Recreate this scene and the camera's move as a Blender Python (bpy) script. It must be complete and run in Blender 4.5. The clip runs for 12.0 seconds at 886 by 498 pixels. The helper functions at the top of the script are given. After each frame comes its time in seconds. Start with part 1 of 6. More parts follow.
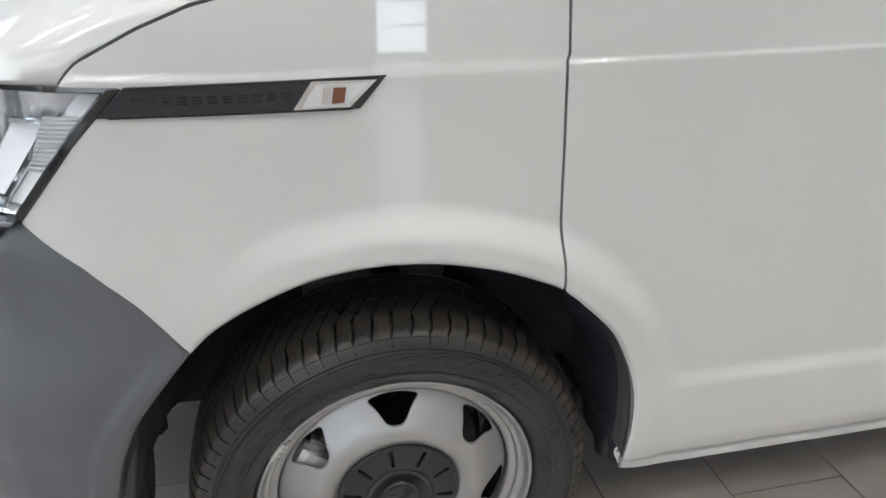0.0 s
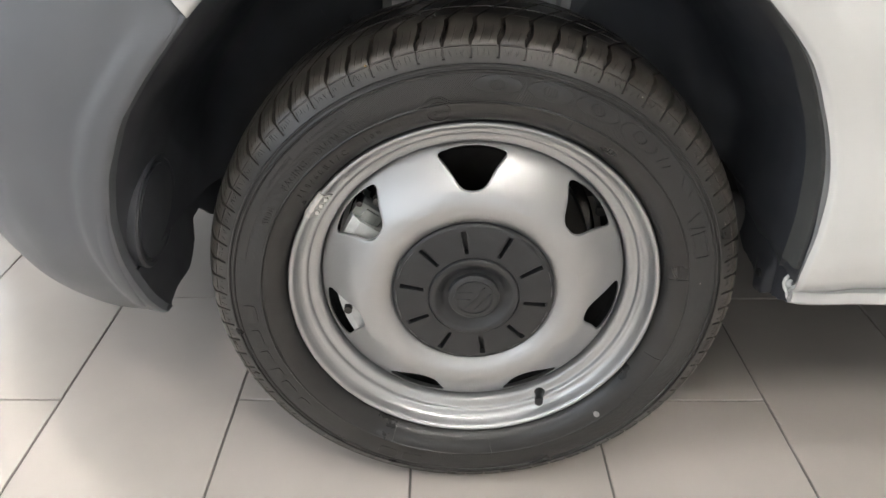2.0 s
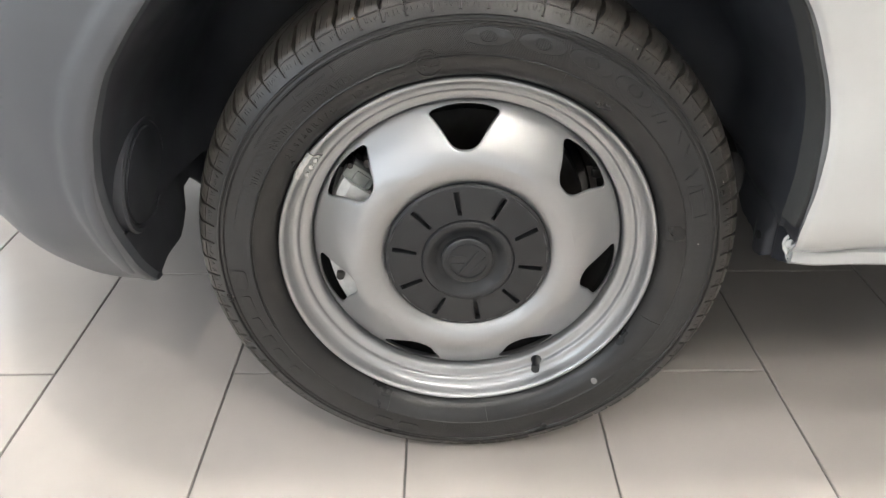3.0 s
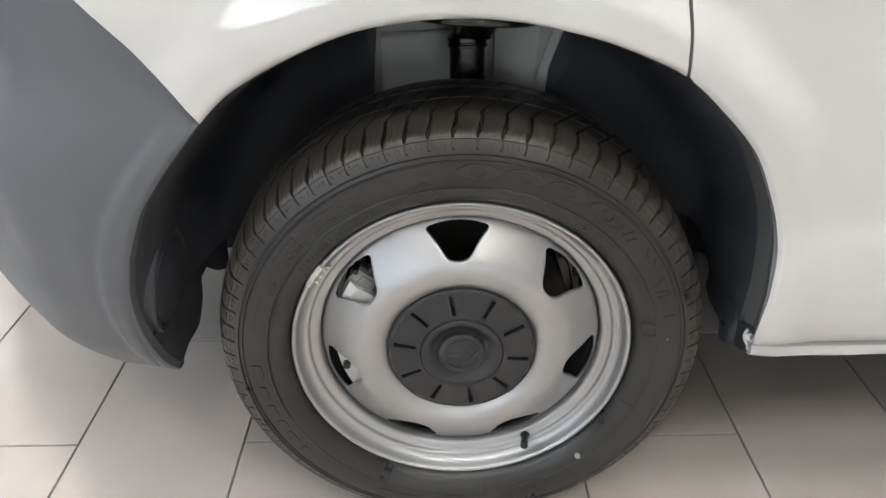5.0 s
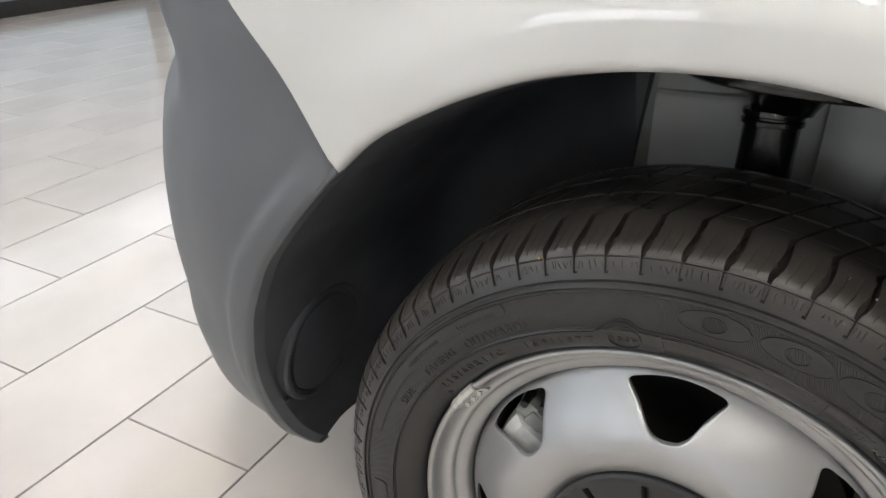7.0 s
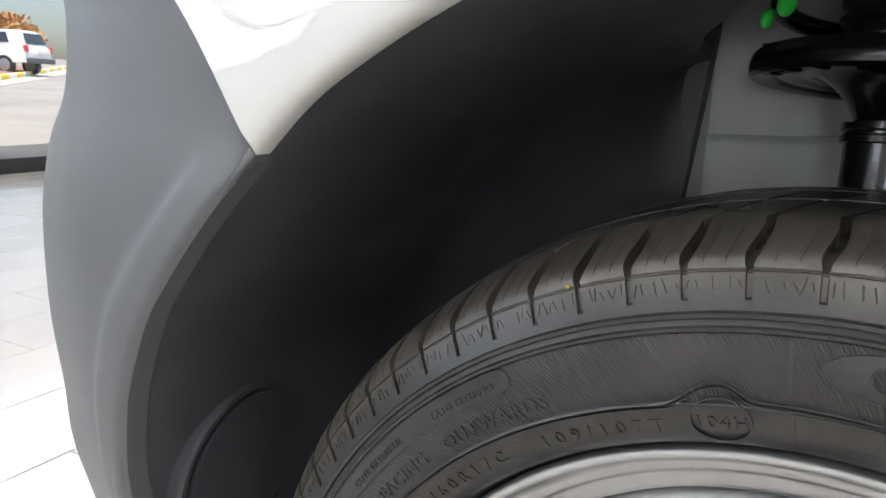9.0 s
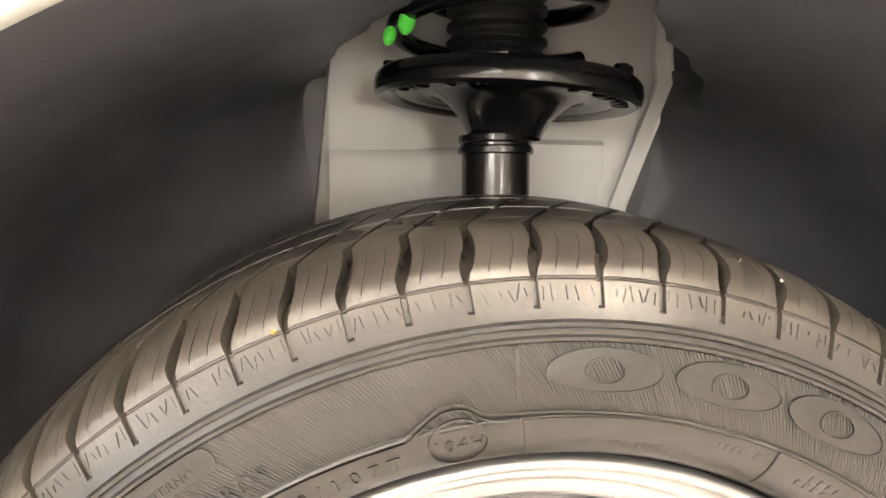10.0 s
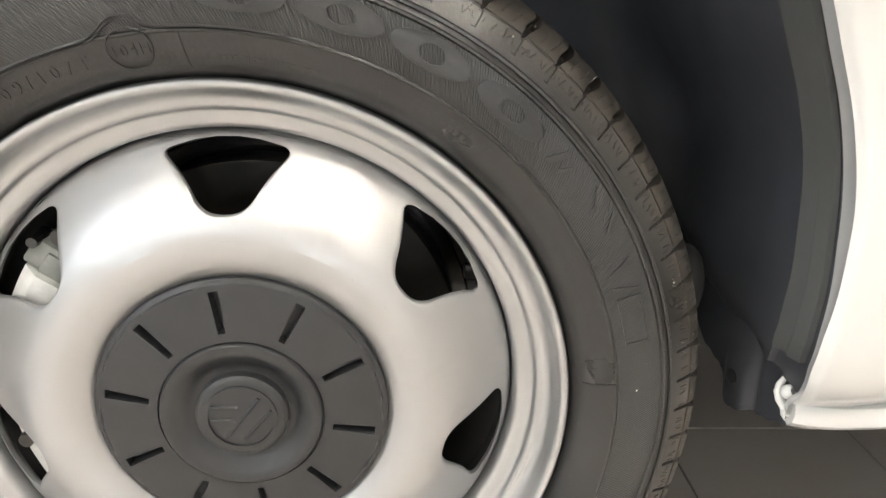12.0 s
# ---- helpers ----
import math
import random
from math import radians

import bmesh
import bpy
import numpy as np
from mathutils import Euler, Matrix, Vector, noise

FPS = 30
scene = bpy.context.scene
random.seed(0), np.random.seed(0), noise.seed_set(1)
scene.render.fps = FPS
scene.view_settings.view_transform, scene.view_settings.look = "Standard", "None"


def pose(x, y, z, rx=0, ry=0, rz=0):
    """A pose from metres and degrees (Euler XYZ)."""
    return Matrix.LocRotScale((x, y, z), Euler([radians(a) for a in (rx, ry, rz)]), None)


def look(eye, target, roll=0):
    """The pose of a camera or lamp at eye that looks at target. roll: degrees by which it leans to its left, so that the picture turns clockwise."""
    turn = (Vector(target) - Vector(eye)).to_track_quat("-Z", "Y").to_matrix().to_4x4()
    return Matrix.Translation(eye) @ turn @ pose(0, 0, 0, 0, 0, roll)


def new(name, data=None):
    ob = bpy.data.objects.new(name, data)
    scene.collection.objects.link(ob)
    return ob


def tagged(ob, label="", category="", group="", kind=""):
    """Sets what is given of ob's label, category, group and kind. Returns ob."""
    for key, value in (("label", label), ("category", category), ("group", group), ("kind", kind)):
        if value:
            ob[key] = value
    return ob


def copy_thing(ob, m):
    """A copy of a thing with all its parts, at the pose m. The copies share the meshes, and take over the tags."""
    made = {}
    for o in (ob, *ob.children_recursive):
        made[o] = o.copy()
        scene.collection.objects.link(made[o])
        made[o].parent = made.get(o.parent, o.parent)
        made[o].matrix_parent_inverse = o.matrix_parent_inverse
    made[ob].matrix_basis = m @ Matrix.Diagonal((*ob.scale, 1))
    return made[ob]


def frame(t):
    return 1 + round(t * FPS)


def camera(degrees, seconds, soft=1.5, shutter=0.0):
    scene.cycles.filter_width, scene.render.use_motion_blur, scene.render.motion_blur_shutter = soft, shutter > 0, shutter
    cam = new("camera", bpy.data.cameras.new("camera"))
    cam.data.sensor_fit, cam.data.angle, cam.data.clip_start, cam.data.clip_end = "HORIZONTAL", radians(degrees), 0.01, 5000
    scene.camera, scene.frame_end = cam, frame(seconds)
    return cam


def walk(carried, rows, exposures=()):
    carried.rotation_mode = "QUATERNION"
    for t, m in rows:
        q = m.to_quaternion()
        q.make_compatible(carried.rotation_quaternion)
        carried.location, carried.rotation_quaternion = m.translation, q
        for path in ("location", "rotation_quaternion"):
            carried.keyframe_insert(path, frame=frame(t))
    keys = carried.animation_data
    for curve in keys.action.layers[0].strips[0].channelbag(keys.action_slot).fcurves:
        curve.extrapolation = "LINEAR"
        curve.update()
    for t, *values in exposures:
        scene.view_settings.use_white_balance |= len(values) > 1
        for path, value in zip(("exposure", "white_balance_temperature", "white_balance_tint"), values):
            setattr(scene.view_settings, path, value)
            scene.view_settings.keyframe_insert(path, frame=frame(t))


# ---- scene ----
cam = camera(63.9, 12.0)
PATH = [
    (0, (-0.152, -0.867, 1.232), (0.278, 0.871, 0.341), 1.6),
    (0.4, (-0.144, -0.785, 1.135), (0.115, 1.004, 0.281), 1.8),
    (0.5, (-0.134, -0.757, 1.121), (0.079, 1.019, 0.227), 1.8),
    (1, (-0.101, -0.716, 0.974), (-0.013, 1.038, 0.017), 2.4),
    (1.5, (-0.059, -0.723, 0.892), (-0.042, 1.002, -0.121), 1.2),
    (2, (-0.043, -0.734, 0.851), (-0.034, 0.973, -0.191), 0.3),
    (2.5, (-0.027, -0.728, 0.815), (-0.039, 0.951, -0.27), -0.5),
    (3, (-0.031, -0.739, 0.813), (-0.03, 0.955, -0.25), -0.3),
    (5, (-0.033, -0.768, 0.958), (-0.014, 0.95, -0.066), -0.5),
    (5.5, (-0.117, -0.724, 1.042), (-0.165, 1.014, 0.053), 0.0),
    (6, (-0.075, -0.696, 1.045), (-0.305, 1.021, 0.044), 1.3),
    (6.5, (0.033, -0.612, 0.991), (-0.492, 1.038, -0.01), 1.0),
    (6.7, (0.04, -0.555, 0.95), (-0.627, 1.06, -0.023), 0.6),
    (8.3, (0.115, -0.356, 0.758), (-1.088, 1.146, 0.211), -3.4),
    (8.5, (0.094, -0.353, 0.756), (-1.095, 1.168, 0.234), -2.6),
    (8.7, (0.095, -0.343, 0.745), (-1.049, 1.216, 0.234), -2.4),
    (9, (-0.016, -0.327, 0.72), (-0.945, 1.39, 0.287), 1.2),
    (9.5, (-0.083, -0.298, 0.708), (-0.387, 1.65, 0.375), 2.8),
    (10, (-0.084, -0.293, 0.716), (0.139, 1.662, 0.358), 1.0),
    (10.5, (-0.042, -0.303, 0.712), (0.437, 1.599, 0.322), 0.3),
    (11, (-0.006, -0.326, 0.702), (0.462, 1.558, 0.222), 1.2),
    (11.5, (0.039, -0.37, 0.645), (0.373, 1.516, 0.072), 2.3),
    (12, (0.105, -0.436, 0.624), (0.241, 1.432, -0.076), 2.6),
]
EXPOSURES = [
    (0.0, -0.25, 6150, 10), (1.0, 0.0, 6450, 10), (2.0, 0.35, 6400, 10), (3.0, 0.4, 6350, 10), (5.0, 0.22, 6250, 10), (5.5, -0.03, 6250, 10),
    (6.5, -0.02, 6350, 10), (8.5, 0.4, 6250, 10), (9.0, 0.6, 6150, 10), (9.5, 2.1, 7050, 13), (10.0, 2.42, 7800, 15), (10.5, 2.25, 7950, 15), (11.0, 2.2, 8100, 14), (11.5, 1.7, 7450, 11), (12.0, 1.02, 6750, 10),
]
walk(cam, [(t, look(eye, target, roll)) for t, eye, target, roll in PATH], EXPOSURES)

# ---------------------------------------------------------------- light
world = bpy.data.worlds.new("sky_world")
scene.world = world
world.use_nodes = True
wn = world.node_tree.nodes
wl = world.node_tree.links
sky = wn.new("ShaderNodeTexSky")
sky.sky_type = "NISHITA"
sky.sun_disc = False
sky.sun_elevation = radians(71)
sky.sun_rotation = radians(119)
sky.air_density, sky.dust_density = 1.2, 3.0
bg = wn["Background"]
bg.inputs["Strength"].default_value = 0.12
wl.new(sky.outputs[0], bg.inputs["Color"])

SUN = bpy.data.lights.new("sun", "SUN")
SUN.energy, SUN.angle, SUN.color = 3.8, radians(0.6), (1.0, 0.95, 0.88)
sun = new("sun", SUN)
sun.matrix_world = look((-8, -6, 30), (-17, -1, 0))


def area(name, eye, target, w, h, power, color=(1, 1, 1)):
    d = bpy.data.lights.new(name, "AREA")
    d.shape, d.size, d.size_y, d.energy, d.color = "RECTANGLE", w, h, power, color
    o = new(name, d)
    o.matrix_world = look(eye, target)
    return o


area("window_light_front", (-5.828, 0.6, 3.5), (0, 0.6, 3.5), 13.0, 3.2, 325, (0.92, 0.97, 1.0))
area("window_light_small", (1.4, -8.16, 1.4), (1.4, 0, 1.4), 0.62, 1.22, 18, (0.88, 0.95, 1.0))
area("window_light_side", (-3.95, -8.045, 2.05), (-3.95, 0, 2.05), 3.1, 3.7, 150, (0.96, 0.985, 1.0))

# ---------------------------------------------------------------- materials


def material(name, color, rough=0.5, metal=0.0, coat=0.0, var=0.0, scale=8.0, bump=0.0, bump_scale=300.0,
             rough_var=0.0, spec=0.5, tint=None, detail=6.0):
    m = bpy.data.materials.new(name)
    m.use_nodes = True
    nt = m.node_tree
    b = nt.nodes["Principled BSDF"]
    b.inputs["Base Color"].default_value = (*color, 1)
    b.inputs["Roughness"].default_value = rough
    b.inputs["Metallic"].default_value = metal
    b.inputs["Coat Weight"].default_value = coat
    b.inputs["Coat Roughness"].default_value = 0.03
    b.inputs["Specular IOR Level"].default_value = spec
    co = nt.nodes.new("ShaderNodeTexCoord")
    if var or rough_var:
        n = nt.nodes.new("ShaderNodeTexNoise")
        n.inputs["Scale"].default_value, n.inputs["Detail"].default_value = scale, detail
        nt.links.new(co.outputs["Object"], n.inputs["Vector"])
        if var:
            mix = nt.nodes.new("ShaderNodeMix")
            mix.data_type = "RGBA"
            other = tint or [c * (1 - var) for c in color]
            mix.inputs[6].default_value = (*color, 1)
            mix.inputs[7].default_value = (*other, 1)
            ramp = nt.nodes.new("ShaderNodeMapRange")
            ramp.inputs[1].default_value, ramp.inputs[2].default_value = 0.35, 0.7
            nt.links.new(n.outputs[0], ramp.inputs[0])
            nt.links.new(ramp.outputs[0], mix.inputs[0])
            nt.links.new(mix.outputs[2], b.inputs["Base Color"])
        if rough_var:
            mr = nt.nodes.new("ShaderNodeMapRange")
            mr.inputs[1].default_value, mr.inputs[2].default_value = 0.3, 0.7
            mr.inputs[3].default_value, mr.inputs[4].default_value = rough - rough_var, rough + rough_var
            nt.links.new(n.outputs[0], mr.inputs[0])
            nt.links.new(mr.outputs[0], b.inputs["Roughness"])
    if bump:
        n2 = nt.nodes.new("ShaderNodeTexNoise")
        n2.inputs["Scale"].default_value, n2.inputs["Detail"].default_value = bump_scale, 3.0
        nt.links.new(co.outputs["Object"], n2.inputs["Vector"])
        bp = nt.nodes.new("ShaderNodeBump")
        bp.inputs["Strength"].default_value, bp.inputs["Distance"].default_value = bump, 0.001
        nt.links.new(n2.outputs[0], bp.inputs["Height"])
        nt.links.new(bp.outputs[0], b.inputs["Normal"])
    return m


PAINT = material("white_paint", (0.512, 0.519, 0.513), 0.4, coat=1.0, var=0.02, scale=3, spec=0.12)
PAINT.node_tree.nodes["Principled BSDF"].inputs["Coat IOR"].default_value = 1.62
GREY_PLASTIC = material("grey_bumper_plastic", (0.098, 0.104, 0.115), 0.48, var=0.12, scale=5, bump=0.25, bump_scale=1600, rough_var=0.05)
BLACK_PLASTIC = material("black_plastic", (0.012, 0.013, 0.014), 0.42, var=0.3, scale=30, bump=0.1, bump_scale=900)
CAP_PLASTIC = material("cap_plastic", (0.02, 0.021, 0.023), 0.4, var=0.15, scale=40, bump=0.15, bump_scale=1800)
GLOSS_BLACK = material("gloss_black", (0.008, 0.008, 0.009), 0.12, coat=0.5)
STRIP_BLACK = material("badge_strip_plastic", (0.014, 0.015, 0.019), 0.42)
MARK_BLACK = material("raised_mark_plastic", (0.010, 0.011, 0.014), 0.25)
LINER = material("liner_plastic", (0.047, 0.050, 0.059), 0.45, var=0.35, scale=9, bump=0.12, bump_scale=700, rough_var=0.08)
PRIMER = material("grey_primer", (0.56, 0.57, 0.56), 0.42, var=0.12, scale=9, bump=0.15, bump_scale=120)
SILVER = material("silver_wheel_paint", (0.43, 0.435, 0.44), 0.43, metal=0.86, coat=0.12, var=0.03, scale=6, bump=0.05, bump_scale=1500)
CHROME = material("chrome", (0.82, 0.83, 0.84), 0.09, metal=1.0)
FACET = material("pale_silvered_facet", (0.86, 0.88, 0.9), 0.25)
REFLECTOR = material("silvered_reflector", (0.8, 0.81, 0.82), 0.22, metal=0.85)
STEEL = material("cast_aluminium", (0.76, 0.77, 0.76), 0.45, metal=0.35, var=0.25, scale=60, bump=0.3, bump_scale=400)
DISC_STEEL = material("brake_disc_steel", (0.055, 0.053, 0.05), 0.4, metal=0.6, var=0.3, scale=40)
CAST = material("cast_grey_metal", (0.24, 0.25, 0.24), 0.55, metal=0.2, var=0.25, scale=60, bump=0.3, bump_scale=400)
BLACK_METAL = material("black_lacquered_metal", (0.0055, 0.0055, 0.0060), 0.22, coat=0.35, bump=0.1, bump_scale=200)
WEIGHT = material("zinc_weight", (0.62, 0.62, 0.60), 0.42, metal=0.3, var=0.35, scale=180, bump=0.3, bump_scale=500)
GREEN = material("green_marking_paint", (0.05, 0.75, 0.08), 0.4)
ORANGE = material("amber_bulb", (0.13, 0.038, 0.014), 0.2, coat=1.0)
RED_MARK = material("red_mark", (0.7, 0.06, 0.04), 0.4)
LINER_RIM = material("liner_rim_plastic", (0.072, 0.074, 0.074), 0.45, var=0.2, scale=14, bump=0.12, bump_scale=700, rough_var=0.06)
SEALANT = material("white_sealant", (0.8, 0.8, 0.78), 0.5, var=0.1, scale=200, bump=0.4, bump_scale=150)
WALL = material("white_wall_paint", (0.55, 0.54, 0.52), 0.8, var=0.05, scale=1.5, bump=0.1, bump_scale=200)
CEIL = material("ceiling_panels", (0.62, 0.62, 0.61), 0.85, var=0.04, scale=2)
FRAME = material("dark_aluminium_frame", (0.05, 0.05, 0.052), 0.4, metal=0.5, var=0.2, scale=20)
GROUT = material("grey_grout", (0.15, 0.14, 0.135), 0.9, var=0.2, scale=40, bump=0.3, bump_scale=300)
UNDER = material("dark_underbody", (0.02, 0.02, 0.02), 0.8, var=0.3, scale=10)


def tile_material():
    m = material("beige_stone_tile", (0.455, 0.419, 0.387), 0.13, var=0.16, scale=2.2, rough_var=0.04, bump=0.03, bump_scale=60)
    nt = m.node_tree
    b = nt.nodes["Principled BSDF"]
    info = nt.nodes.new("ShaderNodeObjectInfo")
    geo = nt.nodes.new("ShaderNodeNewGeometry")
    add = nt.nodes.new("ShaderNodeMath")
    add.operation = "ADD"
    nt.links.new(info.outputs["Random"], add.inputs[0])
    nt.links.new(geo.outputs["Random Per Island"], add.inputs[1])
    mr = nt.nodes.new("ShaderNodeMapRange")
    mr.inputs[2].default_value = 2.0
    mr.inputs[3].default_value, mr.inputs[4].default_value = 0.94, 1.04
    nt.links.new(add.outputs[0], mr.inputs[0])
    src = b.inputs["Base Color"].links[0].from_socket
    hsv = nt.nodes.new("ShaderNodeHueSaturation")
    nt.links.new(src, hsv.inputs["Color"])
    nt.links.new(mr.outputs[0], hsv.inputs["Value"])
    nt.links.new(hsv.outputs[0], b.inputs["Base Color"])
    return m


TILE = tile_material()


def glass_material(name, color=(1, 1, 1), rough=0.0):
    m = bpy.data.materials.new(name)
    m.use_nodes = True
    b = m.node_tree.nodes["Principled BSDF"]
    b.inputs["Base Color"].default_value = (*color, 1)
    b.inputs["Roughness"].default_value = rough
    b.inputs["Transmission Weight"].default_value = 1.0
    b.inputs["IOR"].default_value = 1.45
    return m


GLASS = glass_material("clear_glass")
LENS = glass_material("clear_lamp_lens", (0.97, 0.98, 1.0), 0.02)
FLUTED = material("fluted_lamp_lens", (0.82, 0.84, 0.86), 0.12, coat=1.0)
FLUTED.node_tree.nodes["Principled BSDF"].inputs["Transmission Weight"].default_value = 0.45


def tyre_material():
    m = material("tyre_rubber", (0.0155, 0.0154, 0.0156), 0.34, var=0.35, scale=22, tint=(0.024, 0.0234, 0.0225), rough_var=0.07)
    nt = m.node_tree
    b = nt.nodes["Principled BSDF"]
    at = nt.nodes.new("ShaderNodeAttribute")
    at.attribute_name = "polar"
    sep = nt.nodes.new("ShaderNodeSeparateXYZ")
    nt.links.new(at.outputs["Vector"], sep.inputs[0])

    def mathn(op, a, bb=None, c=None):
        n = nt.nodes.new("ShaderNodeMath")
        n.operation = op
        for k, v in enumerate((a, bb, c)):
            if v is None:
                continue
            if isinstance(v, (int, float)):
                n.inputs[k].default_value = v
            else:
                nt.links.new(v, n.inputs[k])
        return n.outputs[0]
    # fine slanted hatching of the sidewall band, and its smooth moulded edges
    ang, rad = sep.outputs[0], sep.outputs[1]
    phase = mathn("ADD", mathn("MULTIPLY", ang, 1000.0), mathn("MULTIPLY", rad, -2100.0))
    wave = mathn("SINE", phase)
    inside = mathn("MULTIPLY", mathn("GREATER_THAN", rad, 0.2635), mathn("LESS_THAN", rad, 0.2945))
    hat = mathn("MULTIPLY", wave, inside)
    # pale dust on the shoulder and the tread
    dust = nt.nodes.new("ShaderNodeTexNoise")
    dust.inputs["Scale"].default_value, dust.inputs["Detail"].default_value = 35, 5
    dco = nt.nodes.new("ShaderNodeTexCoord")
    nt.links.new(dco.outputs["Object"], dust.inputs["Vector"])
    ring = nt.nodes.new("ShaderNodeMapRange")
    ring.interpolation_type = "SMOOTHSTEP"
    ring.inputs[1].default_value, ring.inputs[2].default_value = 0.300, 0.322
    nt.links.new(rad, ring.inputs[0])
    dmix = nt.nodes.new("ShaderNodeMix")
    dmix.data_type = "RGBA"
    dmix.inputs[7].default_value = (0.064, 0.056, 0.047, 1)
    nt.links.new(mathn("MULTIPLY", ring.outputs[0], mathn("MULTIPLY", dust.outputs[0], 1.1)), dmix.inputs[0])
    nt.links.new(b.inputs["Base Color"].links[0].from_socket, dmix.inputs[6])
    nt.links.new(dmix.outputs[2], b.inputs["Base Color"])
    grain = nt.nodes.new("ShaderNodeTexNoise")
    grain.inputs["Scale"].default_value = 420
    co = nt.nodes.new("ShaderNodeTexCoord")
    nt.links.new(co.outputs["Object"], grain.inputs["Vector"])
    h = mathn("ADD", mathn("MULTIPLY", hat, 0.38), mathn("MULTIPLY", grain.outputs[0], 0.3))
    bp = nt.nodes.new("ShaderNodeBump")
    bp.inputs["Strength"].default_value, bp.inputs["Distance"].default_value = 0.55, 0.0007
    nt.links.new(h, bp.inputs["Height"])
    nt.links.new(bp.outputs[0], b.inputs["Normal"])
    return m


RUBBER = tyre_material()
MOULD = material("moulded_rubber", (0.0225, 0.0223, 0.022), 0.36, var=0.2, scale=60, bump=0.1, bump_scale=500)
ASPHALT = material("sunlit_asphalt", (0.34, 0.31, 0.27), 0.9, var=0.25, scale=0.6, bump=0.5, bump_scale=60)
KERB_WHITE = material("white_kerb_paint", (0.85, 0.84, 0.81), 0.7, var=0.1, scale=6)
GUTTER = material("pale_concrete", (0.52, 0.49, 0.42), 0.85, var=0.2, scale=2)
KERB_YELLOW = material("yellow_kerb_paint", (0.85, 0.6, 0.03), 0.7, var=0.15, scale=6)
EARTH = material("reddish_earth", (0.34, 0.2, 0.15), 0.95, var=0.45, scale=3, bump=0.8, bump_scale=20)
SAND = material("pale_stone", (0.55, 0.45, 0.35), 0.9, var=0.3, scale=8, bump=0.5, bump_scale=40)
LEAF = material("green_leaf", (0.07, 0.11, 0.035), 0.6, var=0.4, scale=12)
LEAF_DRY = material("orange_leaf", (0.5, 0.24, 0.06), 0.6, var=0.4, scale=12)
TRUNK = material("palm_bark", (0.2, 0.15, 0.1), 0.9, var=0.4, scale=20, bump=0.6, bump_scale=80)
CAR_WHITE = material("white_car_paint", (0.8, 0.8, 0.79), 0.3, coat=1.0)
CAR_GLASS = material("dark_car_glass", (0.02, 0.025, 0.03), 0.05, coat=1.0)
TAIL = material("red_tail_lamp", (0.6, 0.04, 0.03), 0.2, coat=1.0)
TEAL = material("teal_sign_paint", (0.02, 0.38, 0.28), 0.5, var=0.1, scale=3)
BOARD = material("pale_board", (0.85, 0.86, 0.85), 0.5, var=0.05, scale=3)


def lamp_material(name, strength, color=(1, 0.97, 0.92)):
    m = bpy.data.materials.new(name)
    m.use_nodes = True
    b = m.node_tree.nodes["Principled BSDF"]
    b.inputs["Base Color"].default_value = (0.8, 0.8, 0.8, 1)
    b.inputs["Emission Color"].default_value = (*color, 1)
    b.inputs["Emission Strength"].default_value = strength
    return m


DIFFUSER = lamp_material("ceiling_lamp_diffuser", 30.0)
SPOT_GLOW = lamp_material("ceiling_spot_diffuser", 330.0, (1.0, 0.93, 0.84))
SPOT_BAR = lamp_material("narrow_spot_diffuser", 690.0, (1.0, 0.93, 0.84))

# ---------------------------------------------------------------- helpers


def raw(name, verts, faces, mat, parent=None, label="", smooth=True):
    me = bpy.data.meshes.new(name)
    me.from_pydata([tuple(v) for v in verts], [], faces)
    me.validate()
    me.polygons.foreach_set("use_smooth", [smooth] * len(me.polygons))
    me.materials.append(mat)
    me.update()
    ob = new(name, me)
    if parent is not None:
        ob.parent = parent
    if label:
        tagged(ob, label)
    return ob


def part(name, bm, mat, parent=None, label="", smooth=True, sharp=35.0):
    """Links a bmesh as one mesh object under a thing or a part."""
    bmesh.ops.recalc_face_normals(bm, faces=bm.faces)
    for f in bm.faces:
        f.smooth = smooth
    for e in bm.edges:
        if len(e.link_faces) == 2 and e.calc_face_angle(0) > radians(sharp):
            e.smooth = False
    me = bpy.data.meshes.new(name)
    bm.to_mesh(me)
    bm.free()
    me.materials.append(mat)
    ob = new(name, me)
    if parent is not None:
        ob.parent = parent
    if label:
        tagged(ob, label)
    return ob


def thing(name, label, category, group="", kind=""):
    return tagged(new(name), label, category, group, kind)


def add_grid(bm, rows, flip=False, close=False):
    vs = [[bm.verts.new(p) for p in r] for r in rows]
    n = len(vs[0])
    for a, b in zip(vs, vs[1:]):
        for j in range(n if close else n - 1):
            k = (j + 1) % n
            q = (a[j], a[k], b[k], b[j])
            try:
                bm.faces.new(q[::-1] if flip else q)
            except ValueError:
                pass
    return vs


def revolve(bm, profile, n=96, a0=0.0, a1=2 * math.pi):
    """profile: (radius, y) rings about the y axis."""
    full = abs(a1 - a0 - 2 * math.pi) < 1e-6
    steps = n if full else n + 1
    rows = []
    for r, y in profile:
        rows.append([(r * math.cos(a0 + (a1 - a0) * i / n), y, r * math.sin(a0 + (a1 - a0) * i / n)) for i in range(steps)])
    return add_grid(bm, rows, close=full)


def box(bm, lo, hi, bevel=0.0):
    m = Matrix.LocRotScale([(a + b) / 2 for a, b in zip(lo, hi)], None, [b - a for a, b in zip(lo, hi)])
    v = bmesh.ops.create_cube(bm, size=1, matrix=m)["verts"]
    if bevel:
        es = {e for x in v for e in x.link_edges}
        bmesh.ops.bevel(bm, geom=list(es), offset=bevel, segments=2, affect="EDGES", profile=0.5)


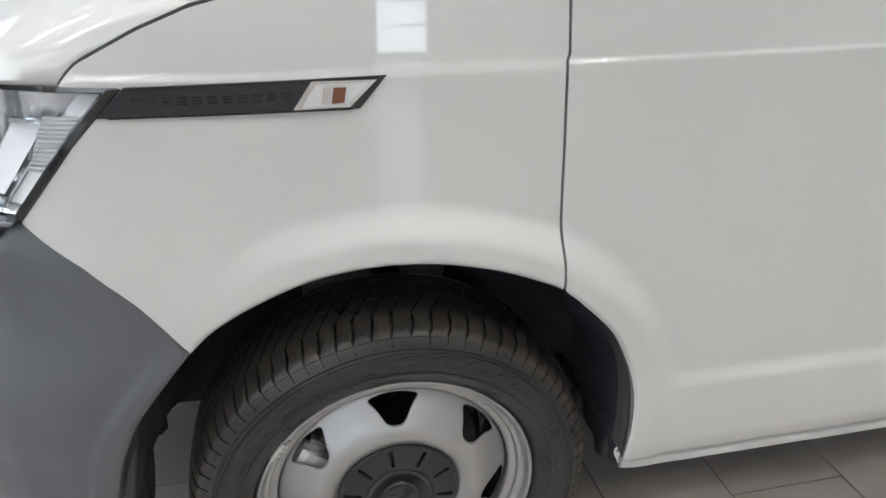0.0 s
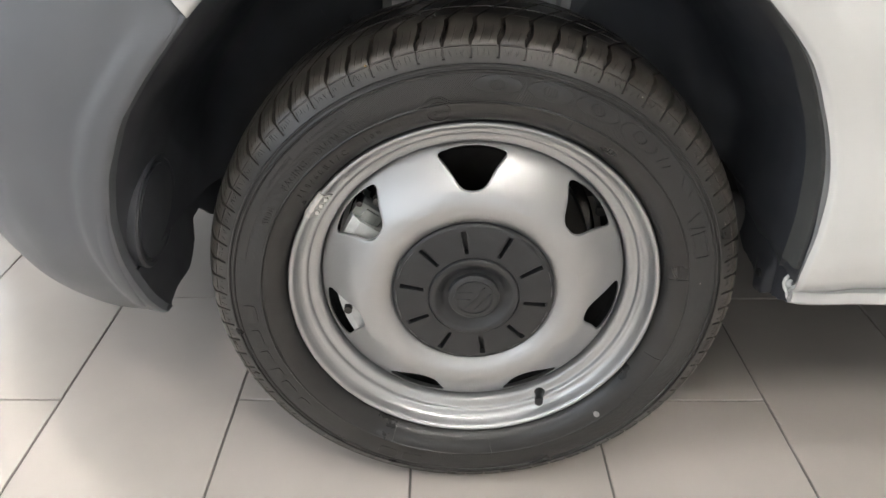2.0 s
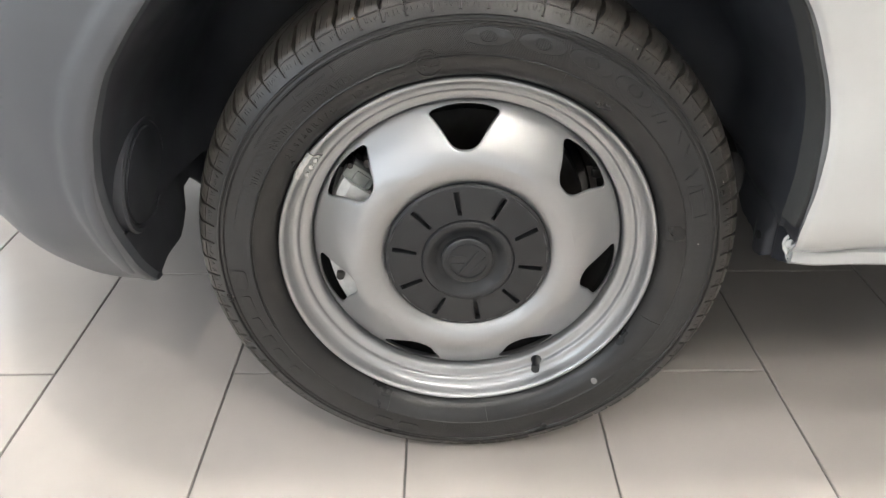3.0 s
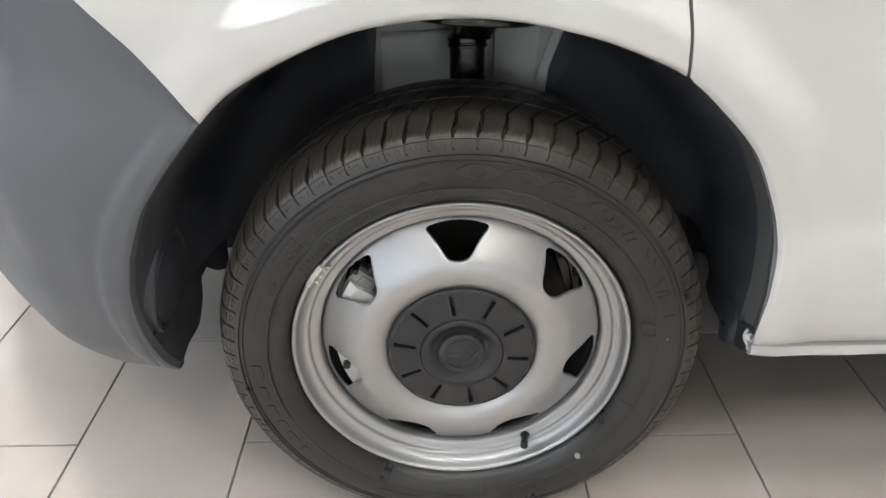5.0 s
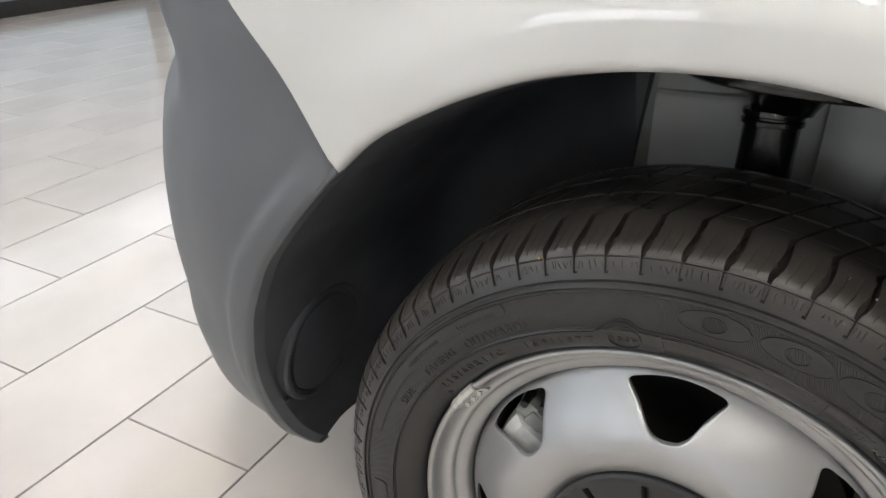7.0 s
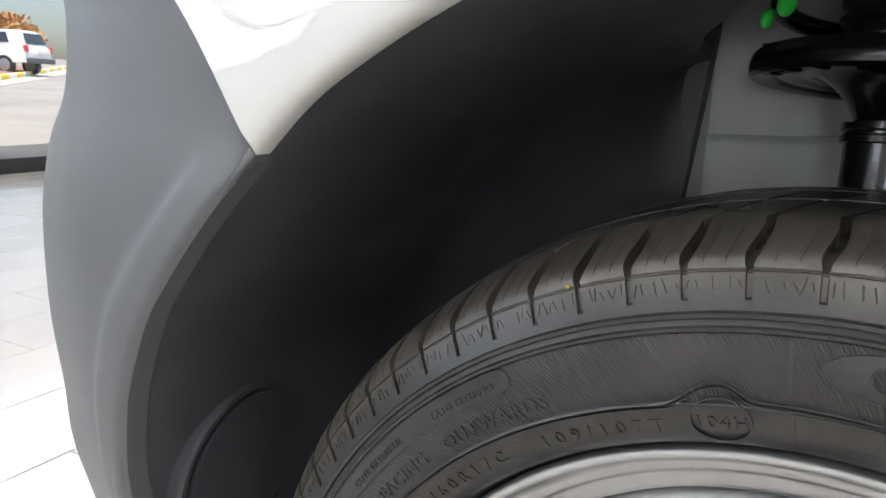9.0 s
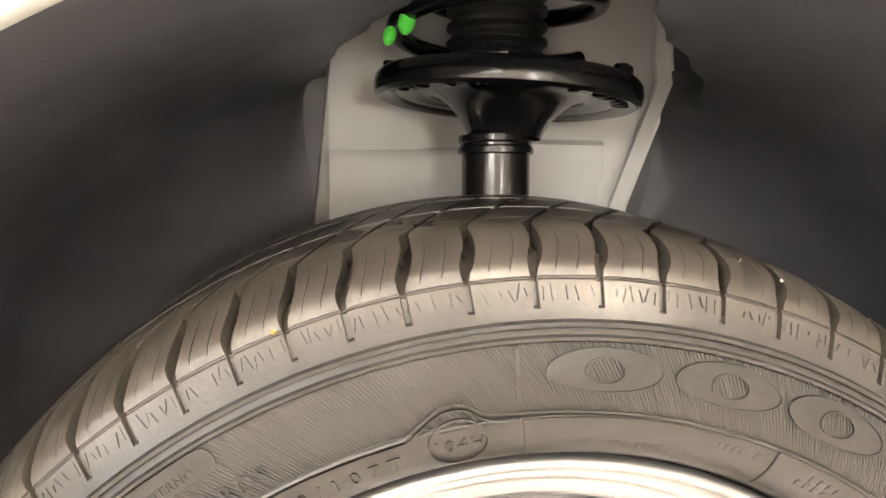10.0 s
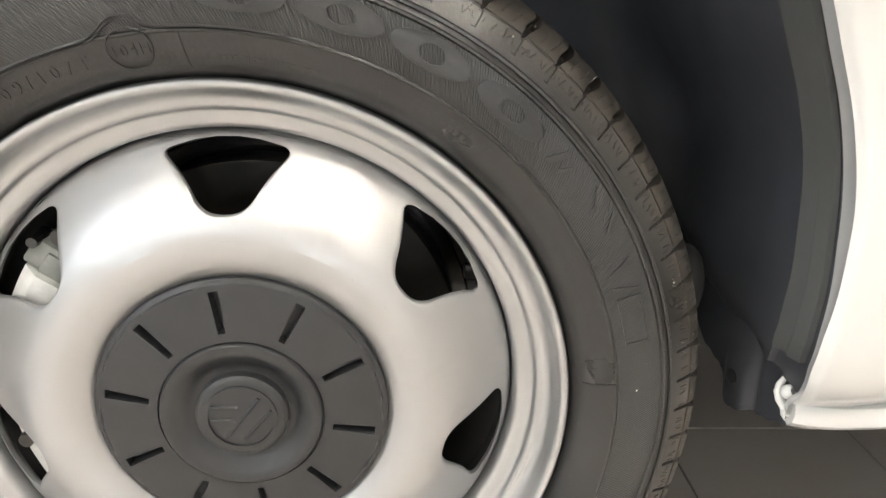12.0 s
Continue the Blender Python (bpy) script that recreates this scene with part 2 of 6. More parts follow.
def tube(bm, pts, r, n=10, caps=True):
    """A round bar along a polyline; r may be a list."""
    pts = [Vector(p) for p in pts]
    rows = []
    side = None
    for i, p in enumerate(pts):
        d = (pts[min(i + 1, len(pts) - 1)] - pts[max(i - 1, 0)]).normalized()
        if side is None:
            side = d.orthogonal().normalized()
        side = (side - d * side.dot(d)).normalized()
        up = d.cross(side)
        rr = r[i] if isinstance(r, (list, tuple)) else r
        rows.append([p + side * rr * math.cos(2 * math.pi * k / n) + up * rr * math.sin(2 * math.pi * k / n) for k in range(n)])
    vs = add_grid(bm, rows, close=True)
    if caps:
        bm.faces.new(vs[0])
        bm.faces.new(vs[-1][::-1])


def smooth(t):
    t = min(1.0, max(0.0, t))
    return t * t * (3 - 2 * t)


def lerp_table(table, x):
    if x <= table[0][0]:
        return table[0][1]
    for (x0, y0), (x1, y1) in zip(table, table[1:]):
        if x <= x1:
            return y0 + (y1 - y0) * (x - x0) / (x1 - x0)
    return table[-1][1]


def spline_table(table, n=8):
    """Catmull-Rom resampling of a polyline."""
    out = []
    P = [np.array(p, float) for p in table]
    for i in range(len(P) - 1):
        p0, p1, p2, p3 = P[max(i - 1, 0)], P[i], P[i + 1], P[min(i + 2, len(P) - 1)]
        for k in range(n):
            t = k / n
            out.append(0.5 * (2 * p1 + (p2 - p0) * t + (2 * p0 - 5 * p1 + 4 * p2 - p3) * t * t + (3 * p1 - p0 - 3 * p2 + p3) * t ** 3))
    out.append(P[-1])
    return out


def edge_return(bm, vec, pick=None):
    """Gives a sheet a turned-in edge."""
    es = [e for e in bm.edges if len(e.link_faces) == 1 and (pick is None or pick(e))]
    g = bmesh.ops.extrude_edge_only(bm, edges=es)["geom"]
    for v in g:
        if isinstance(v, bmesh.types.BMVert):
            v.co += Vector(vec(v.co) if callable(vec) else vec)


# ---------------------------------------------------------------- room
XG = -5.85       # glazed front
XE, YS, YN, HC = 7.0, -8.0, 7.4, 5.6
PX, PY = 0.300, 0.600
GX, GY = -0.3862, 0.1660
JOINT = 0.0032

floor = new("floor")
tagged(floor, "beige-grey glazed stone floor tiles in half bond", "floor", kind="structure")
bm = bmesh.new()
box(bm, (XG, YS, -0.2), (XE, YN, -0.0035))
part("grout_bed", bm, GROUT, floor, "recessed dark grey grout")

# ceiling, walls
bm = bmesh.new()
box(bm, (XG - 0.2, YS - 0.2, HC), (XE + 0.2, YN + 0.2, HC + 0.2))
nx = 8
for i in range(nx + 1):
    x = XG + 0.1 + (XE - XG - 0.2) * i / nx
    box(bm, (x - 0.012, YS + 0.01, HC - 0.012), (x + 0.012, YN - 0.01, HC - 0.001))
tagged(part("ceiling", bm, CEIL), "flat white showroom ceiling with thin joint strips", "ceiling", kind="structure")


def wall(name, lo, hi, label):
    bm = bmesh.new()
    box(bm, lo, hi)
    return tagged(part(name, bm, WALL), label, "wall", kind="structure")


wall("wall_east", (XE, YS - 0.2, 0), (XE + 0.2, YN + 0.2, HC), "plain white plastered showroom wall")
wall("wall_north", (XG - 0.2, YN, 0), (XE, YN + 0.2, HC), "plain white plastered showroom wall")
# south wall, with two glazed doors
SOUTH = [(XG - 0.2, -5.6), (-2.3, 1.05), (1.75, XE)]
for x0, x1 in SOUTH:
    wall("wall_south", (x0, YS - 0.2, 0), (x1, YS, HC), "plain white plastered showroom wall")
for x0, x1, z0 in [(-5.6, -2.3, 4.0), (1.05, 1.75, 2.05)]:
    wall("wall_south_high", (x0, YS - 0.2, z0), (x1, YS, HC), "white wall above the glazed opening")

wall("wall_south_low", (1.05, YS - 0.2, 0), (1.75, YS, 0.75), "white wall below the small side window")


def window(name, lo, hi, axis, n, bars, label, t=0.06):
    """A framed run of n panes in the plane across the given axis."""
    w = thing(name, label, "window", kind="structure")
    a = 1 - axis
    u0, u1, z0, z1 = lo[a], hi[a], lo[2], hi[2]
    c = (lo[axis] + hi[axis]) / 2

    def rect(uu0, uu1, zz0, zz1, d):
        l, h = [0, 0, zz0], [0, 0, zz1]
        l[a], h[a], l[axis], h[axis] = uu0, uu1, c - d, c + d
        return l, h
    for i in range(n + 1):
        u = u0 + (u1 - u0) * i / n
        bm = bmesh.new()
        box(bm, *rect(u - t / 2, u + t / 2, z0, z1, 0.05), bevel=0.004)
        part("mullion", bm, FRAME, w)
    for z in [z0 + t / 2, z1 - t / 2] + list(bars):
        for i in range(n):
            p, q = u0 + (u1 - u0) * i / n + t / 2, u0 + (u1 - u0) * (i + 1) / n - t / 2
            bm = bmesh.new()
            box(bm, *rect(p + 0.001, q - 0.001, z - t / 2, z + t / 2, 0.045), bevel=0.004)
            part("rail", bm, FRAME, w)
    for i in range(n):
        p, q = u0 + (u1 - u0) * i / n + t / 2, u0 + (u1 - u0) * (i + 1) / n - t / 2
        bm = bmesh.new()
        box(bm, *rect(p, q, z0 + t, z1 - t, 0.004))
        o = part("pane", bm, GLASS, w)
        o.visible_shadow = False
    return w


window("window_1", (XG - 0.05, -6.0, 0.0), (XG + 0.05, 7.216, 5.2), 0, 5, [2.6], "full-height showroom glazing in dark aluminium frames", t=0.12)
wall("wall_west_south", (XG - 0.2, YS, 0), (XG, -6.06, HC), "white corner wall beside the front glazing")
wall("wall_west_north", (XG - 0.2, 7.276, 0), (XG, YN, HC), "white corner wall beside the front glazing")
wall("wall_west_top", (XG - 0.2, -6.06, 5.2), (XG, 7.276, HC), "white band above the front glazing")
window("window_2", (-5.6, YS - 0.12, 0.0), (-2.3, YS - 0.02, 4.0), 1, 3, [2.6], "wide glazed side opening in dark aluminium frames")
window("window_3", (1.05, YS - 0.12, 0.75), (1.75, YS - 0.02, 2.05), 1, 1, [1.15], "small side window in a dark aluminium frame", t=0.04)


def ceiling_light(x, y, w, d, glow=None, label="flat rectangular white ceiling light, switched on", group="ceiling lights"):
    t = thing("ceiling_light", label, "ceiling light", group)
    bm = bmesh.new()
    box(bm, (-w / 2 - 0.03, -d / 2 - 0.03, -0.05), (w / 2 + 0.03, d / 2 + 0.03, 0.0), bevel=0.006)
    part("housing", bm, WALL, t)
    bm = bmesh.new()
    box(bm, (-w / 2, -d / 2, -0.06), (w / 2, d / 2, -0.051))
    part("diffuser", bm, glow or DIFFUSER, t, "glowing white diffuser")
    t.matrix_basis = pose(x, y, HC - 0.012)
    return t


first = ceiling_light(-2.4, -1.6, 1.2, 0.3)
for x, y in [(0.2, -1.6), (2.8, -1.6), (-2.4, -4.0), (-2.4, 1.2), (-4.4, -2.8), (-4.4, 1.2)]:
    copy_thing(first, pose(x, y, HC - 0.012))
first = ceiling_light(2.8, -4.4, 0.30, 0.09, SPOT_BAR, "narrow white ceiling spotlight, switched on", "ceiling spotlights")
copy_thing(first, pose(2.8, -3.5, HC - 0.012))
copy_thing(first, pose(0.6, -3.5, HC - 0.012))

ceiling_light(-0.45, 0.0, 0.36, 0.36, SPOT_GLOW, "square warm white ceiling spotlight above the van, switched on", "ceiling spotlights")

# ---------------------------------------------------------------- van body shape
Y0 = -0.050          # outermost side line
XN = -0.38           # where the nose begins to turn
NOSE = [(0.24, radians(43)), (1.80, radians(63)), (0.85, radians(90))]   # radius, and heading at its end
ARCS = []
_c, _a, _s, _r = (XN, Y0 + NOSE[0][0]), 0.0, 0.0, NOSE[0][0]
for r_, a_ in NOSE:
    _c = (_c[0] + (r_ - _r) * math.sin(_a), _c[1] + (r_ - _r) * math.cos(_a))
    ARCS.append((_s, _a, _c, r_))
    _s, _a, _r = _s + r_ * (a_ - _a), a_, r_
S2 = _s
YC = ARCS[-1][2][1]  # the van's middle line


def heading(s):
    """How far the outline has turned, s metres forward of the nose's start."""
    s0, a0, c0, r0 = [q for q in ARCS if q[0] <= max(s, 0.0)][-1]
    return a0 + (max(s, 0.0) - s0) / r0


def plan(s, off):
    """The van's outline from above: s metres forward of the nose's start, off metres inside it."""
    if s <= 0:
        return XN - s, Y0 + off
    s0, a0, c0, r0 = [q for q in ARCS if q[0] <= s][-1]
    a = a0 + (s - s0) / r0
    return c0[0] - (r0 - off) * math.sin(a), c0[1] - (r0 - off) * math.cos(a)


ARCH = spline_table([(-0.285, 0.685), (-0.262, 0.707), (-0.237, 0.725), (-0.187, 0.752), (-0.128, 0.776), (-0.071, 0.789), (-0.013, 0.794),
                     (0.042, 0.792), (0.099, 0.782), (0.158, 0.765), (0.226, 0.735), (0.277, 0.692), (0.3115, 0.656), (0.3292, 0.63), (0.3447, 0.6), (0.3583, 0.57), (0.3673, 0.54),
                     (0.3721, 0.51), (0.373, 0.48), (0.3732, 0.45), (0.371, 0.42), (0.3717, 0.398), (0.3763, 0.38), (0.385, 0.357), (0.391, 0.336)], 10)
ARCH_NP = np.array(ARCH)
BUMPER_ARCH = [(0.20, -0.445), (0.261, -0.434), (0.305, -0.424), (0.344, -0.418), (0.401, -0.418), (0.463, -0.411), (0.521, -0.395), (0.583, -0.368),
               (0.626, -0.336), (0.658, -0.309), (0.685, -0.285), (0.719, -0.308), (0.764, -0.344), (0.815, -0.394), (0.869, -0.471)]
SEAM = [(-0.471, 0.869), (-0.394, 0.815), (-0.344, 0.764), (-0.308, 0.719), (-0.285, 0.685)]


def arch_dist(x, z):
    p, q = ARCH_NP[:-1], ARCH_NP[1:]
    d = q - p
    t = np.clip(((np.array((x, z)) - p) * d).sum(1) / (d * d).sum(1), 0, 1)
    return float(np.sqrt(((p + d * t[:, None] - (x, z)) ** 2).sum(1).min()))


SIDE = [(0.325, 0.048), (0.340, 0.042), (0.357, 0.032), (0.3625, 0.025), (0.376, 0.010), (0.390, 0.001), (0.415, -0.005), (0.46, -0.006), (0.530, -0.003), (0.543, 0.001), (0.552, 0.004), (0.62, 0.006), (0.745, 0.012), (0.88, 0.020),
        (0.99, 0.024), (1.0405, 0.025), (1.0445, 0.0285), (1.10, 0.033), (1.20, 0.045), (1.40, 0.080)]


def side_off(x, z):
    zc = 0.028 * max(x, -0.1)
    o = lerp_table(SIDE, z - (zc if z > 0.94 else zc * smooth((z - 0.62) / 0.32)))
    t = max(0.0, -0.05 - x)
    return o + 0.16 * t * t * smooth((z - 0.75) / 0.26)


def flare(x, z):
    d = arch_dist(x, z)
    amp = 0.004 + 0.018 * smooth((x + 0.30) / 0.42)
    # towards the sill the flare runs out
    amp -= 0.016 * smooth((0.72 - z) / 0.18) * smooth((x - 0.12) / 0.10)
    return -amp * (1 - smooth((d - 0.028) / 0.055)) + 0.004 * (1 - smooth(d / 0.006))


def side(x, z, extra=0.0):
    """A point of the van's painted side."""
    o = side_off(x, z) + flare(x, z) + extra
    if x > 0.15 and 0.46 < z < 0.62:
        # the door's crease runs out before the arch
        o += (-0.006 + 0.012 * smooth((z - 0.46) / 0.16) - lerp_table(SIDE, z)) * (1 - smooth((arch_dist(x, z) - 0.03) / 0.09))
    if x >= XN:
        return (x, Y0 + o, z)
    s = XN - x
    return (*plan(s, o), z)


van = thing("van", "white delivery van with dark grey unpainted bumper, parked", "van")

# --- front fender
HOOD_LINE = [(-0.385, 1.031), (-0.374, 1.044), (-0.362, 1.055), (-0.295, 1.090), (-0.235, 1.115), (-0.10, 1.150), (0.05, 1.180), (0.215, 1.195)]
GAP = [(0.335, 0.235), (0.724, 0.2280), (0.841, 0.2210), (0.947, 0.2168), (1.048, 0.2115), (1.058, 0.2147), (1.124, 0.2108), (1.25, 0.208)]
ARCH_Z = sorted((float(x), float(z)) for x, z in ARCH if -0.286 <= x <= 0.25)


def fender_low(x):
    return lerp_table(SEAM, x) + 0.0015 if x < -0.285 else lerp_table(ARCH_Z, x)


def lamp_edge(x):
    """The slanting rear edge of the headlamp."""
    return 0.8705 + (x + 0.471) * (0.158 / 0.152)


bm = bmesh.new()
cols = [-0.4695 + 0.1845 * i / 26 for i in range(27)] + [-0.285 + (0.2245 + 0.285) * (i / 80) for i in range(1, 81)]
rows_n = 56
rows = []
for k in range(rows_n + 1):
    v = k / rows_n
    row = []
    for x in cols:
        lo = fender_low(x)
        hi = lamp_edge(x) if x < -0.319 else 1.0285
        z = lo + (hi - lo) * v
        xx = x
        if x > 0.14:
            xx = x + (lerp_table(GAP, z) - 0.002 - 0.2245) * smooth((x - 0.14) / 0.0845)
        row.append(side(xx, z))
    rows.append(row)
add_grid(bm, rows)
cols = [-0.383 + 0.064 * i / 10 for i in range(10)] + [-0.319 + 0.5435 * i / 60 for i in range(61)]
rows = []
for k in range(25):
    v = k / 24
    row = []
    for x in cols:
        lo, hi = 1.0285, max(1.0290, lerp_table(HOOD_LINE, x))
        z = lo + (hi - lo) * v
        xx = x
        if x > 0.14:
            xx = x + (lerp_table(GAP, z) - 0.002 - 0.2245) * smooth((x - 0.14) / 0.0845)
        row.append(side(xx, z))
    rows.append(row)
add_grid(bm, rows)
bmesh.ops.remove_doubles(bm, verts=bm.verts, dist=0.0004)
edge_return(bm, lambda c: (0, 0.011, 0.0))
part("fender", bm, PAINT, van, "white painted front fender with a flared wheel arch", sharp=60)

# --- front door
bm = bmesh.new()
ARCH_R = sorted((float(z), float(x)) for x, z in ARCH if x > 0.21)
rows = []
zs = [0.337 + (0.735 - 0.337) * i / 64 for i in range(65)] + [0.735 + (1.028 - 0.735) * i / 22 for i in range(1, 23)] + [1.028 + 0.0022 * i for i in range(1, 19)] + [1.075 + (1.29 - 1.075) * i / 8 for i in range(9)]
for z in zs:
    xl = lerp_table(ARCH_R, z) if z < 0.7345 else lerp_table(GAP, z) + 0.002
    row = []
    for i in range(71):
        t = i / 70
        row.append(side(xl + (1.28 - xl) * (0.12 * t + 0.88 * t ** 2.4), z))
    rows.append(row)
add_grid(bm, rows)


def door_return(z):
    """How far back, and how deep, the arch edge of the door is turned in."""
    k = 1 - smooth((z - 0.52) / 0.12)
    return 0.001 + 0.002 * k, 0.014 + 0.004 * k - 0.010 * (1 - smooth((z - 0.40) / 0.12))


for f, g in [(0.35, 0.09), (0.65, 0.91)]:
    edge_return(bm, lambda c: (f * door_return(c.z)[0], g * door_return(c.z)[1], 0.0) if arch_dist(c.x, c.z) < 0.008 and c.y < 0.0 else (0, 0.006, 0.0))
part("front_door", bm, PAINT, van, "white painted front door with a creased lower panel", sharp=60)
# folded flange under the door sill
bm = bmesh.new()
prof = [(-0.016, 0.3625), (-0.0235, 0.3620), (-0.0285, 0.3595), (-0.0310, 0.353), (-0.0300, 0.345), (-0.0245, 0.3395), (-0.010, 0.337), (0.030, 0.338)]
rows = []
for y, z in prof:
    row = []
    for i in range(61):
        x = 0.3865 + (3.4 - 0.3865) * (i / 60) ** 2.4
        wob = 0.0010 * math.sin(x * 70) * math.exp(-(x - 0.37) * 6)
        row.append((x + 0.011 * smooth((y + 0.024) / 0.014) * math.exp(-(x - 0.3865) / 0.02), y + 0.004 * math.exp(-(x - 0.3865) / 0.010), z + wob - 0.001))
    rows.append(row)
add_grid(bm, rows)
edge_return(bm, (0, 0.004, 0.003))
part("sill_flange", bm, PAINT, van, "white sealed sill flange")
# white bead that curls up from the sill's corner, and its lump
bm = bmesh.new()
tube(bm, [(0.3995, 0.006, 0.371), (0.394, 0.004, 0.365), (0.3895, 0.003, 0.359), (0.3885, 0.002, 0.3535), (0.390, 0.000, 0.348), (0.3935, -0.004, 0.343), (0.396, -0.010, 0.338)],
     [0.0014, 0.002, 0.0026, 0.0029, 0.0031, 0.0036, 0.0040], 10)
bmesh.ops.create_icosphere(bm, subdivisions=3, radius=0.0056, matrix=pose(0.3905, -0.008, 0.3590) @ Matrix.Diagonal((1.1, 0.9, 1.0, 1)))
bmesh.ops.create_icosphere(bm, subdivisions=2, radius=0.006, matrix=pose(0.395, -0.008, 0.340) @ Matrix.Diagonal((0.9, 1.5, 1.0, 1)))
part("sealant_bead", bm, SEALANT, van, "curled bead of white sealant")

# --- bumper
PROFILE = spline_table([(0.113, 0.259), (0.085, 0.283), (0.052, 0.325), (0.030, 0.37), (0.012, 0.43),
                        (0.003, 0.50), (0.000, 0.56), (0.003, 0.63), (0.008, 0.68), (0.013, 0.72), (0.018, 0.77)], 5)
PROFILE += [np.array((0.018 + 0.006 * k / 30, 0.77 + 0.099 * k / 30)) for k in range(1, 31)]
LAMP_LOW = [(float(s), float(z)) for s, z in spline_table([(0.0, 0.869), (0.091, 0.869), (0.116, 0.867), (0.136, 0.857), (0.165, 0.841), (0.205, 0.829), (0.250, 0.823), (0.300, 0.821), (0.360, 0.821), (0.44, 0.823), (0.52, 0.829), (0.60, 0.842), (0.66, 0.860), (0.72, 0.880), (0.80, 0.895), (1.4, 0.90)], 6)]


LOW_OFF = sorted((float(z), float(o)) for o, z in PROFILE[:30])


def bumper_row(o, z0):
    xe = lerp_table(BUMPER_ARCH, z0)
    se = XN - xe
    row = []
    for i in range(91):
        g = i / 90
        s = se + (S2 - se) * (0.35 * g + 0.65 * g ** 2.2)
        zt = lerp_table(LAMP_LOW, s)
        z = z0 + (zt - 0.869) * smooth((z0 - 0.64) / 0.229)
        oo = float(o)
        # the lower edge rises towards the arch
        zmin = 0.274 - 0.02 * smooth((s - se) / 0.10)
        if z0 < zmin:
            z, oo = zmin, min(oo, lerp_table(LOW_OFF, zmin))
        # the lower corner is fuller towards the front
        full = smooth((s - se - 0.02) / 0.18)
        oo -= 0.026 * full * smooth((0.50 - z) / 0.16) + 0.006 * full * smooth((0.72 - z) / 0.1)
        z -= 0.005 * full * smooth((0.42 - z0) / 0.14)
        # level with the fender along the seam
        if z0 > 0.685:
            w = (1 - smooth((s - se) / 0.07)) * smooth((z0 - 0.685) / 0.05)
            oo += (side_off(XN - s, z) + 0.0012 - oo) * w
        front = smooth((s - 0.10) / 0.08)
        # crisp shelf under the headlamp
        sh = smooth((s - 0.100) / 0.06)
        oo -= 0.003 * sh * smooth((z - (zt - 0.090)) / 0.065)
        oo += 0.046 * sh * min(1.0, max(0.0, (z - (zt - 0.030)) / 0.030))
        oo -= 0.004 * front * smooth((z - 0.76) / 0.05)
        # waist, and the proud lower corner of the front
        oo += 0.008 * front * math.exp(-((z - 0.735) / 0.030) ** 2)
        oo -= 0.006 * front * smooth((z - 0.38) / 0.08) * smooth((0.735 - z) / 0.06) + 0.012 * math.exp(-((s - 0.46) / 0.2) ** 2) + 0.014 * smooth((s - 0.35) / 0.3) * smooth((z - 0.26) / 0.08) * smooth((0.66 - z) / 0.08)
        # lip along the wheel arch
        if z0 < 0.70:
            d = (s - se) * 0.95
            oo += smooth((0.70 - z0) / 0.05) * -0.005 * (1 - smooth((d - 0.028) / 0.016)) + 0.004 * (1 - smooth(d / 0.006))
        row.append((*plan(s, oo), z))
    return row


bm = bmesh.new()
add_grid(bm, [bumper_row(o, z) for o, z in PROFILE])
edge_return(bm, lambda c: (0.002, 0.014, 0.0), pick=lambda e: max(v.co.x for v in e.verts) > -0.55 and min(v.co.y for v in e.verts) < 0.4)
bumper = part("front_bumper", bm, GREY_PLASTIC, van, "dark grey grained plastic front bumper", sharp=40)

# --- headlamp
lamp = new("headlamp")
lamp.parent = van
tagged(lamp, "clear glass headlamp in a black bezel")


def lamp_top(s):
    return lerp_table([(-0.07, 1.0285), (0.0, 1.030), (0.05, 1.031), (0.2, 1.027), (0.5, 1.005)], s)


def lamp_low(s):
    if s < 0.091:
        return lamp_edge(XN - s)
    return lerp_table(LAMP_LOW, s) + 0.002


def shelf_in(s):
    """How far the shelf's inner edge lies inside the outline."""
    return 0.020 + 0.018 * smooth((s - 0.100) / 0.06)


def lamp_point(s, v, inset, e=0.0):
    lo, hi = lamp_low(s) + e, lamp_top(s) - e
    z = lo + (hi - lo) * v
    x = XN - s
    return (*plan(s, side_off(x, z) + inset), z)


def lamp_grid(bm, s0, s1, n, m, inset, e=0.0, f=None):
    rows = []
    for k in range(m + 1):
        row = []
        for i in range(n + 1):
            s, v = s0 + (s1 - s0) * i / n, k / m
            row.append(lamp_point(s, v, inset + (f(s, v) if f else 0.0), e))
        rows.append(row)
    return add_grid(bm, rows)


SL0, SL1 = -0.061, 0.63
bm = bmesh.new()
lamp_grid(bm, SL0 + 0.012, SL1, 60, 14, 0.002, 0.004, lambda s, v: 0.004 * smooth((s - 0.100) / 0.06) * (1 - smooth(v / 0.25)))
edge_return(bm, (0.0, 0.004, 0.0))
part("lens", bm, LENS, lamp, "clear curved lens").visible_shadow = False
bm = bmesh.new()
lamp_grid(bm, SL0, SL1 + 0.01, 60, 12, 0.055, 0.0, lambda s, v: 0.03 * (1 - smooth(v / 0.3)) + 0.006 * math.sin(s * 55))
part("housing", bm, REFLECTOR, lamp, "silvered reflector housing")
